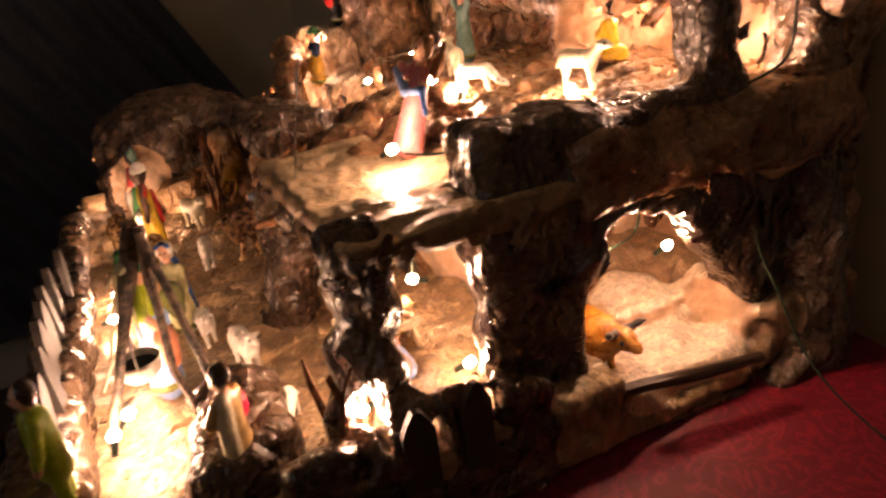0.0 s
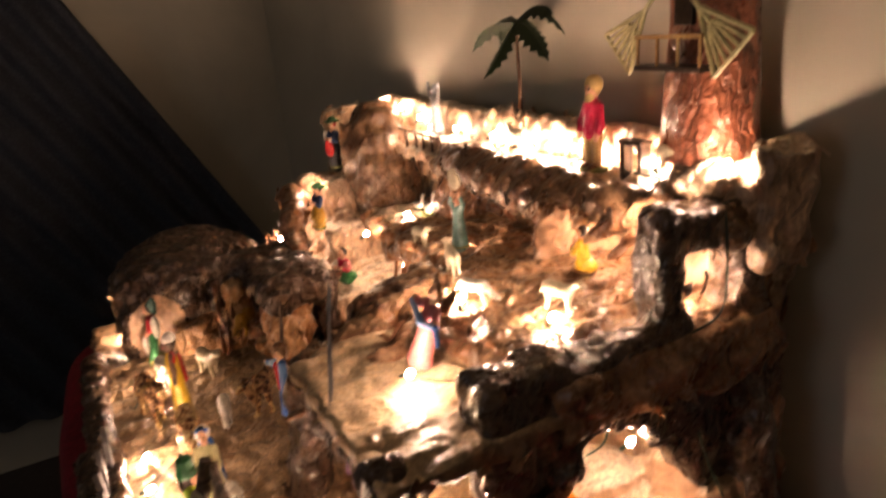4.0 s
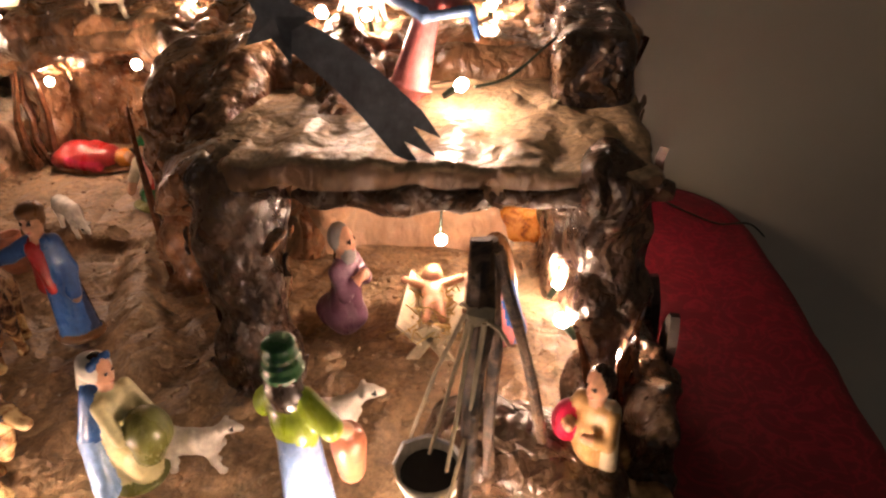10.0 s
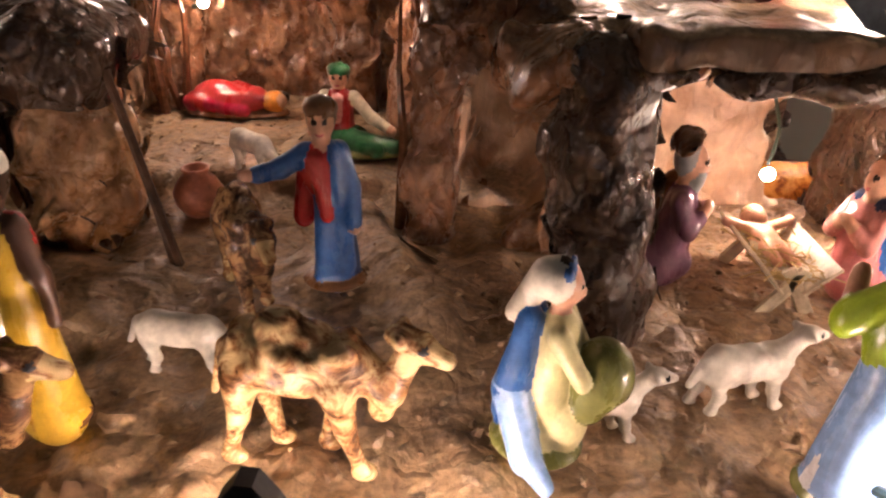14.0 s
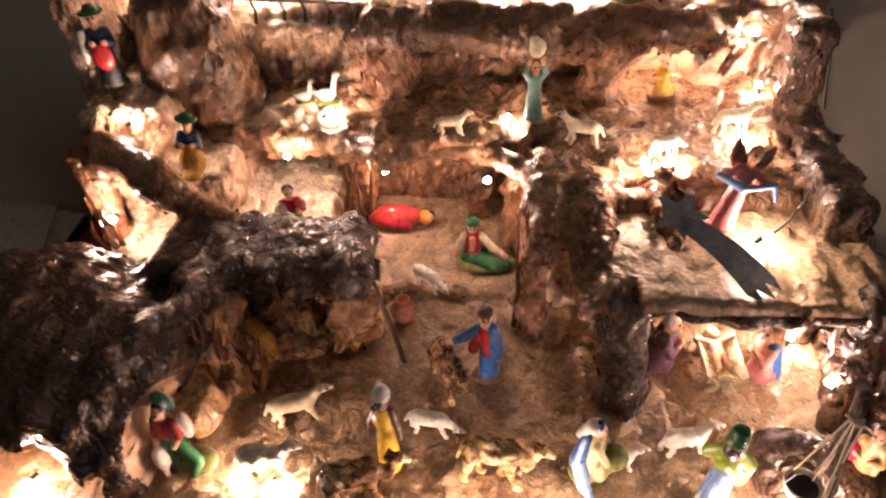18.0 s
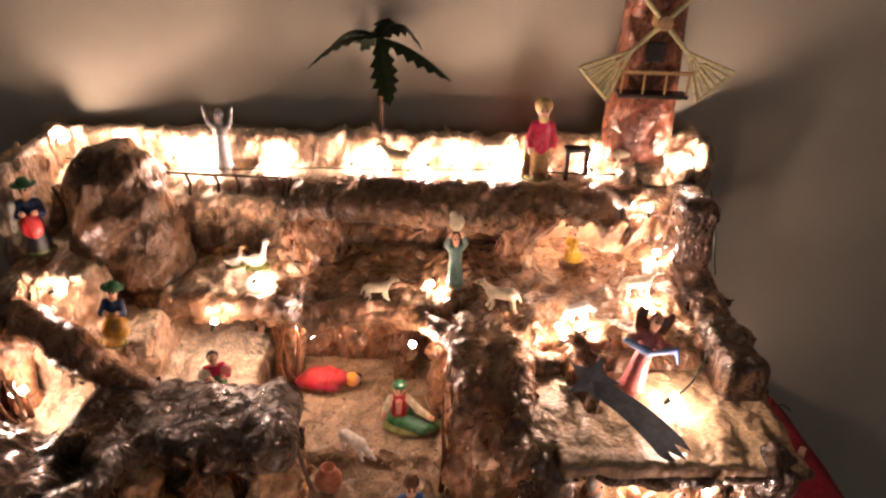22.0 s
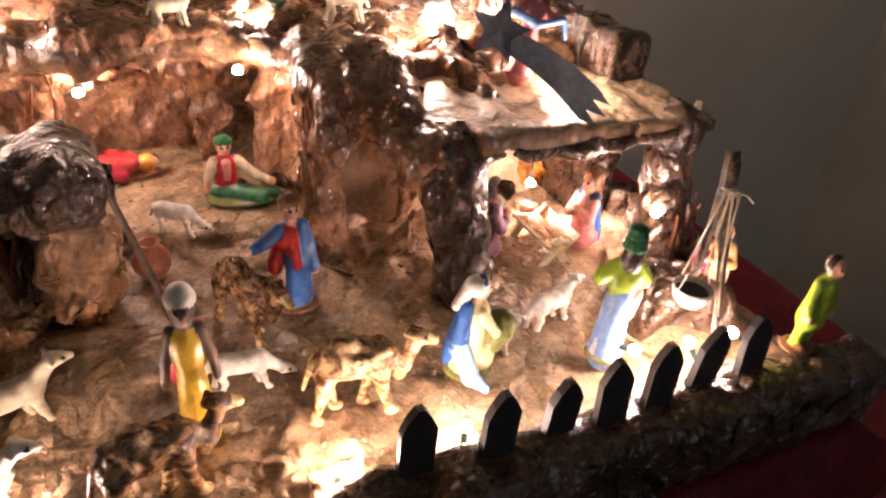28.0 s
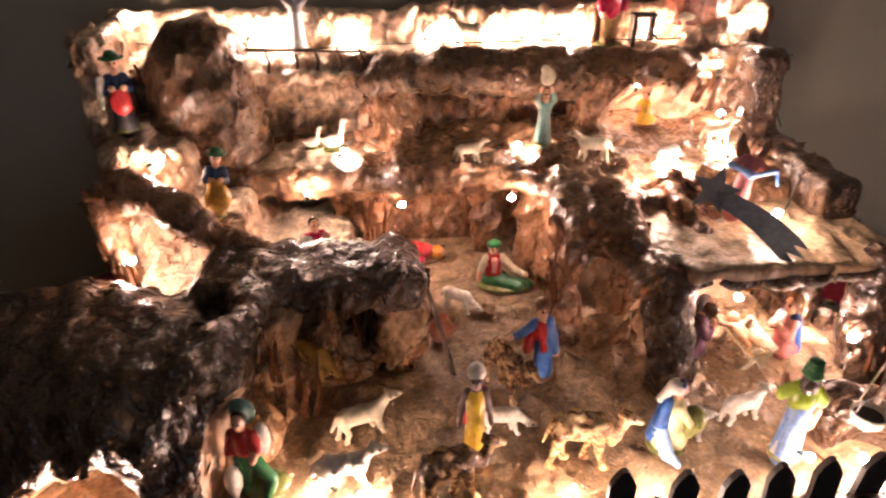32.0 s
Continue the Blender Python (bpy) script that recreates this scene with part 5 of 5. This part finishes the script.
# ---- windmill, palm, fences and gear ----
def windmill(x, y, z):
    t = thing("windmill", (x, y, z), "brown paper windmill with pale lattice sails", "windmill", turn=-4)
    bm = bmesh.new()
    rings = []
    for i in range(13):
        zz = 0.245 * i / 12
        w = 0.048 - 0.011 * i / 12
        ring = []
        for s in range(20):
            a = 2 * math.pi * s / 20
            m = (abs(math.cos(a)) ** 4 + abs(math.sin(a)) ** 4) ** -0.25
            r = w * m * (1 + 0.05 * noise.noise((math.cos(a) * 2, math.sin(a) * 2, zz * 30)))
            ring.append(bm.verts.new((r * math.cos(a), r * math.sin(a) * 0.75, zz)))
        rings.append(ring)
    for r0, r1 in zip(rings, rings[1:]):
        for s in range(20):
            bm.faces.new((r0[s], r0[(s + 1) % 20], r1[(s + 1) % 20], r1[s]))
    bm.faces.new(rings[-1])
    bm.faces.new(rings[0][::-1])
    part("tower", bm, TERRACOTTA, t, "russet crumpled paper tower", True)
    bm = bmesh.new()
    add_rod(bm, (0, 0, 0.245), (0, 0, 0.30), 0.052, 0.004, 10)
    part("roof", bm, ROCK_DARK_SHADE, t, "dark cone roof")
    # solid dark panel painted as the shaded depth of an opening
    part("doorway", add_box(bmesh.new(), (-0.012, -0.0405, 0.14), (0.012, -0.035, 0.165), 0.001), P["dark_wood"], t, "dark panel put in for the shade of an opening")
    b = part("balcony", add_box(bmesh.new(), (-0.045, -0.062, 0.098), (0.045, -0.034, 0.103), 0.001), P["dark_wood"], t)
    for px in (-0.042, -0.014, 0.014, 0.042):
        part("baluster", add_rod(bmesh.new(), (px, -0.059, 0.103), (px, -0.059, 0.13), 0.0016), P["tan"], b)
    part("handrail", add_box(bmesh.new(), (-0.045, -0.061, 0.129), (0.045, -0.057, 0.133)), P["tan"], b)
    hub = part("hub", add_rod(bmesh.new(), (0, -0.04, 0.192), (0, -0.064, 0.192), 0.012, 0.009, 12), P["tan"], t, "wooden hub")
    for q in range(4):
        a = math.radians(45 + 90 * q)
        d, u = Vector((math.cos(a), 0, math.sin(a))), Vector((-math.sin(a), 0, math.cos(a)))
        o = Vector((0, -0.056, 0.192))
        s = part("sail_arm", add_rod(bmesh.new(), o, o + d * 0.112, 0.0032, 0.0024, 6), P["ivory"], t, "pale sail arm")
        bm = bmesh.new()
        pts = [o + d * 0.05, o + d * 0.11 + u * 0.028, o + d * 0.11 - u * 0.028]
        for i in range(3):
            add_rod(bm, pts[i], pts[(i + 1) % 3], 0.0025, seg=6)
        part("sail_frame", bm, P["ivory"], s)
        for k in range(1, 6):
            f = k / 6
            e = pts[1] * (1 - f) + pts[2] * f
            part("slat", add_rod(bmesh.new(), o + d * (0.068 + 0.010 * abs(k - 3) / 3) + (e - o - d * 0.11) * 0.35, e, 0.0022, seg=6), P["ivory"], s)


def palm(x, y, z):
    t = thing("palm_tree", (x, y, z), "small dark plastic palm tree with drooping fronds", "tree")
    part("trunk", add_bent(bmesh.new(), [(0, 0, -0.05), (0.001, 0, 0.05), (-0.002, 0, 0.11), (0.0, 0, 0.14)], [0.0035, 0.003, 0.0026, 0.0024]), P["stick"], t, "thin dark trunk")
    for k, (a, rise, ln) in enumerate(((190, 0.01, 0.10), (165, 0.02, 0.085), (75, 0.035, 0.075), (35, 0.03, 0.07), (-10, -0.005, 0.10), (-75, -0.03, 0.07), (120, 0.015, 0.06))):
        bm = bmesh.new()
        a = math.radians(a)
        d = Vector((math.cos(a), 1.1 * math.sin(a), 0))
        side = Vector((-d.y, d.x, 0.25)).normalized()
        prev = None
        n = 14
        for i in range(n + 1):
            f = i / n
            c = Vector((0, 0, 0.14)) + d * ln * f + Vector((0, 0, rise * math.sin(f * 2.2) - 0.05 * f * f))
            w = 0.017 * math.sin(math.pi * (0.08 + 0.92 * f)) * (0.7 if i % 2 else 1.15) + 0.0006
            row = [bm.verts.new(c + side * w - Vector((0, 0, w * 0.5))), bm.verts.new(c), bm.verts.new(c - side * w - Vector((0, 0, w * 0.5)))]
            if prev:
                for j in (0, 1):
                    bm.faces.new((prev[j], prev[j + 1], row[j + 1], row[j]))
            prev = row
        bmesh.ops.solidify(bm, geom=bm.faces[:], thickness=0.0006)
        part("frond", bm, P["leaf"], t)


def picket_fence():
    t = thing("picket_fence", (0, -0.106, 0.884), "dark pointed picket fence on the front bank", "fence")
    proto = None
    for i, x in enumerate((0.072, 0.124, 0.169, 0.209, 0.25, 0.295, 0.338)):
        if proto is None:
            bm = bmesh.new()
            w, h, d = 0.0112, 0.053, 0.003
            outline = [(-w, -0.012), (w, -0.012), (w, h * 0.7), (w * 0.62, h * 0.87), (w * 0.2, h), (-w * 0.2, h), (-w * 0.66, h * 0.86), (-w, h * 0.68)]
            lo = [bm.verts.new((a, -d, b)) for a, b in outline]
            hi = [bm.verts.new((a, d, b)) for a, b in outline]
            bm.faces.new(lo)
            bm.faces.new(hi[::-1])
            for k in range(8):
                bm.faces.new((lo[k], hi[k], hi[(k + 1) % 8], lo[(k + 1) % 8]))
            bmesh.ops.recalc_face_normals(bm, faces=bm.faces[:])
            proto = part("picket", bm, P["picket"], t)
            ob = proto
        else:
            ob = new("picket", proto.data)
            ob.parent = t
        ob.matrix_basis = pose(x, random.uniform(-0.004, 0.004), random.uniform(-0.003, 0.003), random.uniform(-5, 5), random.uniform(-4, 4), random.uniform(-12, 12))


def railing():
    t = thing("railing", (-0.225, 0.474, 1.118), "brown twig railing on the little bridge", "railing")
    for x in (-0.083, -0.05, -0.01, 0.018, 0.05, 0.08):
        part("post", add_bent(bmesh.new(), [(x, 0, 0), (x + 0.003, 0, 0.018), (x - 0.002, 0, 0.034)], [0.0026, 0.0022, 0.002], 6, 0.3), P["stick"], t)
    part("rail", add_bent(bmesh.new(), [(-0.09, -0.002, 0.036), (-0.03, -0.003, 0.033), (0.03, -0.002, 0.031), (0.088, -0.002, 0.029)], [0.0022, 0.0024, 0.0022, 0.002], 6, 0.3), P["stick"], t)


def tripod():
    t = thing("tripod", (0.352, -0.017, 0.85), "bark-covered stick tripod tied with raffia over the fire", "tripod")
    for pts, rad in ((((0.0, 0.0, 0.176), (0.0, -0.012, 0.14), (-0.004, -0.03, 0.09), (-0.008, -0.056, 0.022)), (0.0048, 0.0058, 0.0032, 0.0034)),
                     (((0.003, 0.003, 0.174), (0.006, 0.0, 0.12), (0.004, -0.004, 0.07), (0.004, 0.006, 0.02)), (0.0036, 0.0032, 0.0028, 0.003)),
                     (((0.005, 0.003, 0.17), (0.02, 0.012, 0.11), (0.034, 0.022, 0.03)), (0.003, 0.0028, 0.0028))):
        dense = [Vector(a).lerp(Vector(b), f) + Vector([random.uniform(-0.0008, 0.0008) for _ in range(3)]) for a, b in zip(pts, pts[1:]) for f in (0.0, 0.33, 0.66)] + [Vector(pts[-1])]
        wide = [a + (b - a) * f for a, b in zip(rad, rad[1:]) for f in (0.0, 0.33, 0.66)] + [rad[-1]]
        part("stick", add_bent(bmesh.new(), dense, wide, 9, 0.3), P["bark"], t)
    for pts in (((-0.006, -0.012, 0.148), (-0.018, -0.016, 0.12), (-0.03, -0.018, 0.082)), ((-0.004, -0.014, 0.147), (-0.012, -0.022, 0.115), (-0.02, -0.03, 0.086)), ((-0.003, -0.016, 0.147), (-0.008, -0.03, 0.11), (-0.012, -0.038, 0.085)),
                ((0.002, -0.018, 0.148), (-0.004, -0.028, 0.10), (-0.014, -0.05, 0.06)), ((-0.008, -0.008, 0.15), (0.008, -0.02, 0.147), (0.012, -0.024, 0.142))):
        part("cord", add_bent(bmesh.new(), pts, [0.0011, 0.0009, 0.0008], 6), P["cream"], t, "cream raffia cord")
    part("knot", add_ball(bmesh.new(), (0.0, -0.012, 0.148), 0.0068, 1, (1, 1, 0.7)), P["cream"], t, "cream raffia knot")
    p = thing("cooking_pot", (0.331, -0.042, 0.905), "small white enamel pot with a dark inside", "pot")
    bm = bmesh.new()
    rings = []
    for r, z in ((0.003, 0), (0.009, 0.002), (0.0135, 0.007), (0.0155, 0.014), (0.016, 0.018), (0.0148, 0.018), (0.0128, 0.008), (0.0025, 0.003)):
        rings.append([bm.verts.new((r * math.cos(2 * math.pi * s / 24), r * math.sin(2 * math.pi * s / 24), z)) for s in range(24)])
    for r0, r1 in zip(rings, rings[1:]):
        for s in range(24):
            bm.faces.new((r0[s], r0[(s + 1) % 24], r1[(s + 1) % 24], r1[s]))
    bm.faces.new(rings[0][::-1])
    bm.faces.new(rings[-1])
    part("bowl", bm, P["white"], p, smooth=True)
    part("stew", add_rod(bmesh.new(), (0, 0, 0.011), (0, 0, 0.0135), 0.0132, seg=20), P["black"], p, "dark filling")
    part("bail", add_bent(bmesh.new(), [(-0.016, 0, 0.017), (-0.011, 0, 0.031), (0, 0, 0.037), (0.011, 0, 0.031), (0.016, 0, 0.017)], [0.0008] * 5, 5), P["silver"], p, "thin wire handle")


SIGHT = Vector((0.588, -0.089, 0.251))


def comet():
    t = thing("comet_star", (0.228, 0.135, 1.075), "grey cardboard comet star with a notched tail", "star")
    bm = bmesh.new()
    n = 5
    pts = []
    for i in range(2 * n):
        r = 0.027 if i % 2 == 0 else 0.0125
        a = math.pi / 2 + math.pi * i / n
        pts.append(bm.verts.new((r * math.cos(a), 0, r * math.sin(a))))
    c0 = bm.verts.new((0, -0.002, 0))
    for i in range(2 * n):
        bm.faces.new((c0, pts[i], pts[(i + 1) % (2 * n)]))
    bmesh.ops.solidify(bm, geom=bm.faces[:], thickness=0.0014)
    s = part("star", bm, P["card"], t)
    bm = bmesh.new()
    a, b = Vector((0.004, -0.002, -0.006)), Vector((0.078, -0.034, -0.055))
    d = (b - a)
    side = (SIGHT - d * (SIGHT.dot(d) / d.length_squared)).normalized()
    along = -d.normalized()
    s.matrix_basis = Matrix((side, along.cross(side), along)).transposed().to_4x4()
    rows = []
    for i in range(9):
        f = i / 8
        w = 0.009 + 0.006 * f
        c = a + d * f + Vector((0, 0, 0.006 * math.sin(f * 3.1)))
        rows.append([bm.verts.new(c + side * w * k) for k in (-1, -0.34, 0.34, 1)])
    for r0, r1 in zip(rows, rows[1:]):
        for j in range(3):
            bm.faces.new((r0[j], r0[j + 1], r1[j + 1], r1[j]))
    last = rows[-1]
    for j in range(3):
        tip = bm.verts.new((last[j].co + last[j + 1].co) / 2 + d.normalized() * (0.016 + 0.004 * (j == 1)))
        bm.faces.new((last[j], last[j + 1], tip))
    bmesh.ops.solidify(bm, geom=bm.faces[:], thickness=0.0014)
    part("tail", bm, P["card"], t)


def manger():
    t = thing("manger", (0.312, 0.14, 0.847), "pale crossed-plank manger filled with straw", "manger")
    for y in (-0.03, 0.03):
        for s in (-1, 1):
            ob = part("leg", add_box(bmesh.new(), (-0.004, y - 0.0015, 0), (0.004, y + 0.0015, 0.036), 0.0006), P["cream"], t)
            ob.matrix_basis = pose(s * -0.014, 0, 0, 0, s * 32, 0)
    for s in (-1, 1):
        ob = part("side_board", add_box(bmesh.new(), (-0.001, -0.034, 0), (0.001, 0.034, 0.024), 0.0004), P["cream"], t)
        ob.matrix_basis = pose(s * 0.006, 0, 0.016, 0, s * 42, 0)
    bm = bmesh.new()
    for i in range(160):
        p = Vector((random.uniform(-0.018, 0.018), random.uniform(-0.034, 0.034), 0.026 + random.uniform(-0.004, 0.004)))
        q = p + Vector((random.uniform(-0.014, 0.014), random.uniform(-0.014, 0.014), random.uniform(-0.004, 0.006)))
        add_rod(bm, p, q, 0.0005, seg=3)
    part("straw", bm, P["straw"], t, "loose straw")


def bench():
    t = thing("bench", (0.27, 0.51, 1.139), "small dark wooden stool beside the miller", "stool")
    part("seat", add_box(bmesh.new(), (-0.018, -0.01, 0.042), (0.018, 0.01, 0.047), 0.001), P["dark_wood"], t)
    for x in (-0.014, 0.014):
        part("leg", add_box(bmesh.new(), (x - 0.003, -0.008, -0.002), (x + 0.003, 0.008, 0.043), 0.001), P["dark_wood"], t)


def hearth():
    t = thing("hearth_rock", (0.366, 0.006, 0.847), "dark crumpled hearth rock beneath the pot", "rock")
    v, f = surface([("+", "rod", (-0.012, 0.006, 0.022, 0.03, 0.0, 0.006, 0.034, 0.036)), ("+", "box", (0.0, 0.004, 0.012, 0.045, 0.034, 0.022, 0.01)), ("+", "rod", (0.03, -0.01, 0.0, 0.055, -0.03, -0.006, 0.026, 0.018)), ("-", "ell", (-0.012, -0.048, 0.006, 0.034, 0.036, 0.034))], (-0.09, -0.08, -0.03), (0.1, 0.07, 0.08), 0.003, 0.012, 0.004, 0.002)
    me = net_mesh("block", v, f)
    me.materials.append(ROCK_DARK_SHADE)
    ob = new("block", me)
    ob.parent = t
    s = thing("log", (0.462, 0.355, 0.858), "dry brown twig laid across the tunnel mouth", "twig")
    part("twig", add_bent(bmesh.new(), [(-0.024, -0.14, -0.036), (-0.006, -0.05, -0.034), (0.002, 0.0, -0.038), (0.013, 0.06, -0.04)], [0.0065, 0.006, 0.0055, 0.0045], 8, 0.35), P["dark_wood"], s)
    s = thing("staff", (-0.075, 0.16, 0.845), "dark twig propped against the overhanging rock", "twig")
    part("twig", add_bent(bmesh.new(), [(0.03, -0.03, 0), (0.018, -0.022, 0.05), (0.0, -0.01, 0.115)], [0.0036, 0.003, 0.0026], 6, 0.35), P["stick"], s)


def root_clump(x, y, z, n, hgt, spread):
    t = thing("root_clump", (x, y, z), "clump of varnished reddish brown roots", "roots", "root clumps")
    for i in range(n):
        a = random.uniform(0, 6.28)
        r = spread * random.random()
        p = Vector((r * math.cos(a), r * math.sin(a), -0.006))
        pts = [p]
        for k in range(4):
            p = p + Vector((random.uniform(-0.007, 0.007), random.uniform(-0.006, 0.006), hgt / 4 * random.uniform(0.8, 1.2)))
            pts.append(p)
        part("root", add_bent(bmesh.new(), pts, [0.0042, 0.0036, 0.003, 0.0022, 0.001], 6, 0.4), ROOT, t)


def side_pickets():
    t = thing("picket_fence", (0.468, 0, 0.846), "dark pointed pickets along the side of the base", "fence")
    src = next(o for o in scene.collection.objects if o.name == "picket")
    for y in (0.108, 0.15):
        ob = new("picket", src.data)
        ob.parent = t
        ob.matrix_basis = pose(0, y, 0.0, random.uniform(-4, 4), random.uniform(-4, 4), 90 + random.uniform(-10, 10))


def valance():
    t = thing("cloth_valance", (0, 0, 0), "red lace cloth hanging over the front edge of the base", "cloth")
    bm = bmesh.new()
    prev = None
    for i in range(91):
        x = 0.03 + 0.50 * i / 90
        row = []
        for k, (y, z) in enumerate(((-0.134, 0.826), (-0.142, 0.829), (-0.148, 0.824), (-0.152, 0.814), (-0.156, 0.802), (-0.163, 0.791), (-0.18, 0.786))):
            wob = 0.004 * math.sin(x * 55) * k / 6
            row.append(bm.verts.new((x, y + wob, z - max(0, x - 0.455) * 0.9 * (1 - k / 6))))
        if prev:
            for a in range(6):
                bm.faces.new((prev[a], row[a], row[a + 1], prev[a + 1]))
        prev = row
    bmesh.ops.solidify(bm, geom=bm.faces[:], thickness=0.0015)
    part("drape", bm, RED_CLOTH, t, smooth=True)


def cords():
    for pts, word in ((((0.305, 0.19, 0.985), (0.307, 0.188, 0.96), (0.314, 0.18, 0.935), (0.313, 0.179, 0.912)), "dark cord holding the lamp in the stable"),
                      (((0.415, 0.335, 0.972), (0.42, 0.332, 0.955), (0.424, 0.322, 0.94), (0.424, 0.300, 0.935)), "dark cord of the tunnel lamp"),
                      (((0.40, 0.255, 1.04), (0.385, 0.23, 1.035), (0.36, 0.20, 1.022), (0.338, 0.178, 1.022)), "dark cord lying on the stable roof"),
                      (((0.42, 0.49, 1.16), (0.30, 0.50, 1.150), (0.16, 0.51, 1.150), (0.0, 0.505, 1.149), (-0.12, 0.51, 1.148), (-0.3, 0.515, 1.14), (-0.46, 0.515, 1.155)), "dark light cord along the top terrace"),
                      (((0.445, 0.45, 1.15), (0.458, 0.44, 1.10), (0.462, 0.43, 1.06), (0.455, 0.40, 1.045)), "dark cord hanging down the side wall"),
                      (((0.452, 0.42, 0.93), (0.466, 0.42, 0.90), (0.482, 0.42, 0.878), (0.505, 0.42, 0.842), (0.53, 0.42, 0.82), (0.565, 0.422, 0.802), (0.60, 0.43, 0.786), (0.635, 0.44, 0.782), (0.66, 0.45, 0.76)), "dark cable running down beside the red cloth"),
                      (((-0.14, -0.045, 0.855), (-0.13, -0.06, 0.862), (-0.11, -0.065, 0.858), (-0.10, -0.07, 0.855), (-0.12, -0.075, 0.853)), "looped dark cord on the sandy floor")):
        t = thing("light_cord", (0, 0, 0), word, "cable", "light cords")
        dense = []
        p = [Vector(q) for q in pts]
        p = [p[0]] + p + [p[-1]]
        for a, b, c2, d in zip(p, p[1:], p[2:], p[3:]):
            for s in range(5):
                u = s / 5
                dense.append(0.5 * ((2 * b) + (c2 - a) * u + (2 * a - 5 * b + 4 * c2 - d) * u * u + (3 * b - a - 3 * c2 + d) * u ** 3))
        dense.append(p[-1])
        part("cord", add_bent(bmesh.new(), dense, [0.0011] * len(dense), 6), P["wire"], t)


def scraps():
    """Loose bits of paper, straw and gravel on the floors."""
    bm = bmesh.new()
    rng = random.Random(5)
    for x0, x1, y0, y1, z, n in ((-0.25, 0.42, -0.09, 0.22, 0.852, 520), (-0.18, 0.09, 0.22, 0.42, 0.866, 260), (0.22, 0.42, 0.05, 0.25, 0.85, 150), (0.12, 0.40, 0.27, 0.40, 1.034, 120)):
        for _ in range(n):
            x, y = rng.uniform(x0, x1), rng.uniform(y0, y1)
            g = ground(x, y, z, 0.005, 0.02)
            r = rng.uniform(0.0012, 0.0042)
            m = pose(x, y, g + 0.001, rng.uniform(-40, 40), rng.uniform(-40, 40), rng.uniform(0, 360))
            vs = [bm.verts.new(m @ Vector((r * rng.uniform(0.6, 1.6) * math.cos(a), r * rng.uniform(0.5, 1.0) * math.sin(a), rng.uniform(-0.0008, 0.0012)))) for a in (0, 1.3, 2.6, 3.8, 5.1)]
            top = bm.verts.new(m @ Vector((0, 0, 0.0016)))
            for k in range(5):
                bm.faces.new((vs[k], vs[(k + 1) % 5], top))
    ob = part("floor_litter", bm, LITTER, None)
    tagged(ob, "loose sandy scraps and gravel on the crib floor", "litter", kind="stuff")


LITTER = paper_rock("litter", (0.10, 0.055, 0.03), (0.3, 0.19, 0.11), (0.55, 0.42, 0.28), (0.4, 0.3, 0.19), 0.6, 0.95, 0.6)
ROOT = painted("varnished_root", (0.13, 0.05, 0.022), 0.22, 0.6)
TERRACOTTA = paper_rock("russet_tower_paper", (0.09, 0.03, 0.018), (0.26, 0.09, 0.05), (0.45, 0.2, 0.12), (0.35, 0.16, 0.09), 0.7, 0.95, 0.35)
windmill(0.355, 0.53, 1.17)
palm(-0.01, 0.548, 1.185)
picket_fence()
railing()
side_pickets()
valance()
cords()
tripod()
comet()
manger()
bench()
hearth()
def jar():
    t = thing("jar", (-0.055, 0.2, 0.848), "small round dark red clay jar on the sandy floor", "jar")
    bm = bmesh.new()
    rings = []
    for r, z in ((0.004, 0), (0.010, 0.001), (0.016, 0.010), (0.017, 0.018), (0.012, 0.027), (0.008, 0.031), (0.0095, 0.035), (0.0075, 0.035), (0.006, 0.028)):
        rings.append([bm.verts.new((r * math.cos(2 * math.pi * q / 20), r * math.sin(2 * math.pi * q / 20), z)) for q in range(20)])
    for r0, r1 in zip(rings, rings[1:]):
        for q in range(20):
            bm.faces.new((r0[q], r0[(q + 1) % 20], r1[(q + 1) % 20], r1[q]))
    bm.faces.new(rings[0][::-1])
    bm.faces.new(rings[-1])
    part("body", bm, P["terracotta"], t, smooth=True)


jar()
for x, y, z, n, hgt, sp in ((-0.14, 0.385, 0.87, 7, 0.10, 0.02), (0.095, 0.215, 0.845, 8, 0.15, 0.022), (-0.215, 0.10, 0.845, 9, 0.08, 0.03), (0.43, 0.075, 0.85, 5, 0.08, 0.014), (-0.43, 0.24, 0.92, 5, 0.06, 0.02), (-0.155, 0.17, 0.845, 7, 0.11, 0.02), (-0.245, 0.09, 0.845, 8, 0.12, 0.018)):
    root_clump(x, y, z, n, hgt, sp)


# ---- added window, unseen, around the fill light ----
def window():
    w = thing("window_1", (0.7, -2.66, 1.45), "added unseen window around the fill light", "window", kind="structure")
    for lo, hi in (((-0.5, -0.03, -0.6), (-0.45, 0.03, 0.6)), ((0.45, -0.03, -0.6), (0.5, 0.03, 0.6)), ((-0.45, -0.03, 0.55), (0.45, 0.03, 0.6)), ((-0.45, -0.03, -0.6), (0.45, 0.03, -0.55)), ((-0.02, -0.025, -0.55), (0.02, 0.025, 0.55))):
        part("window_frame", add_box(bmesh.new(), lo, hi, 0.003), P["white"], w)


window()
scraps()
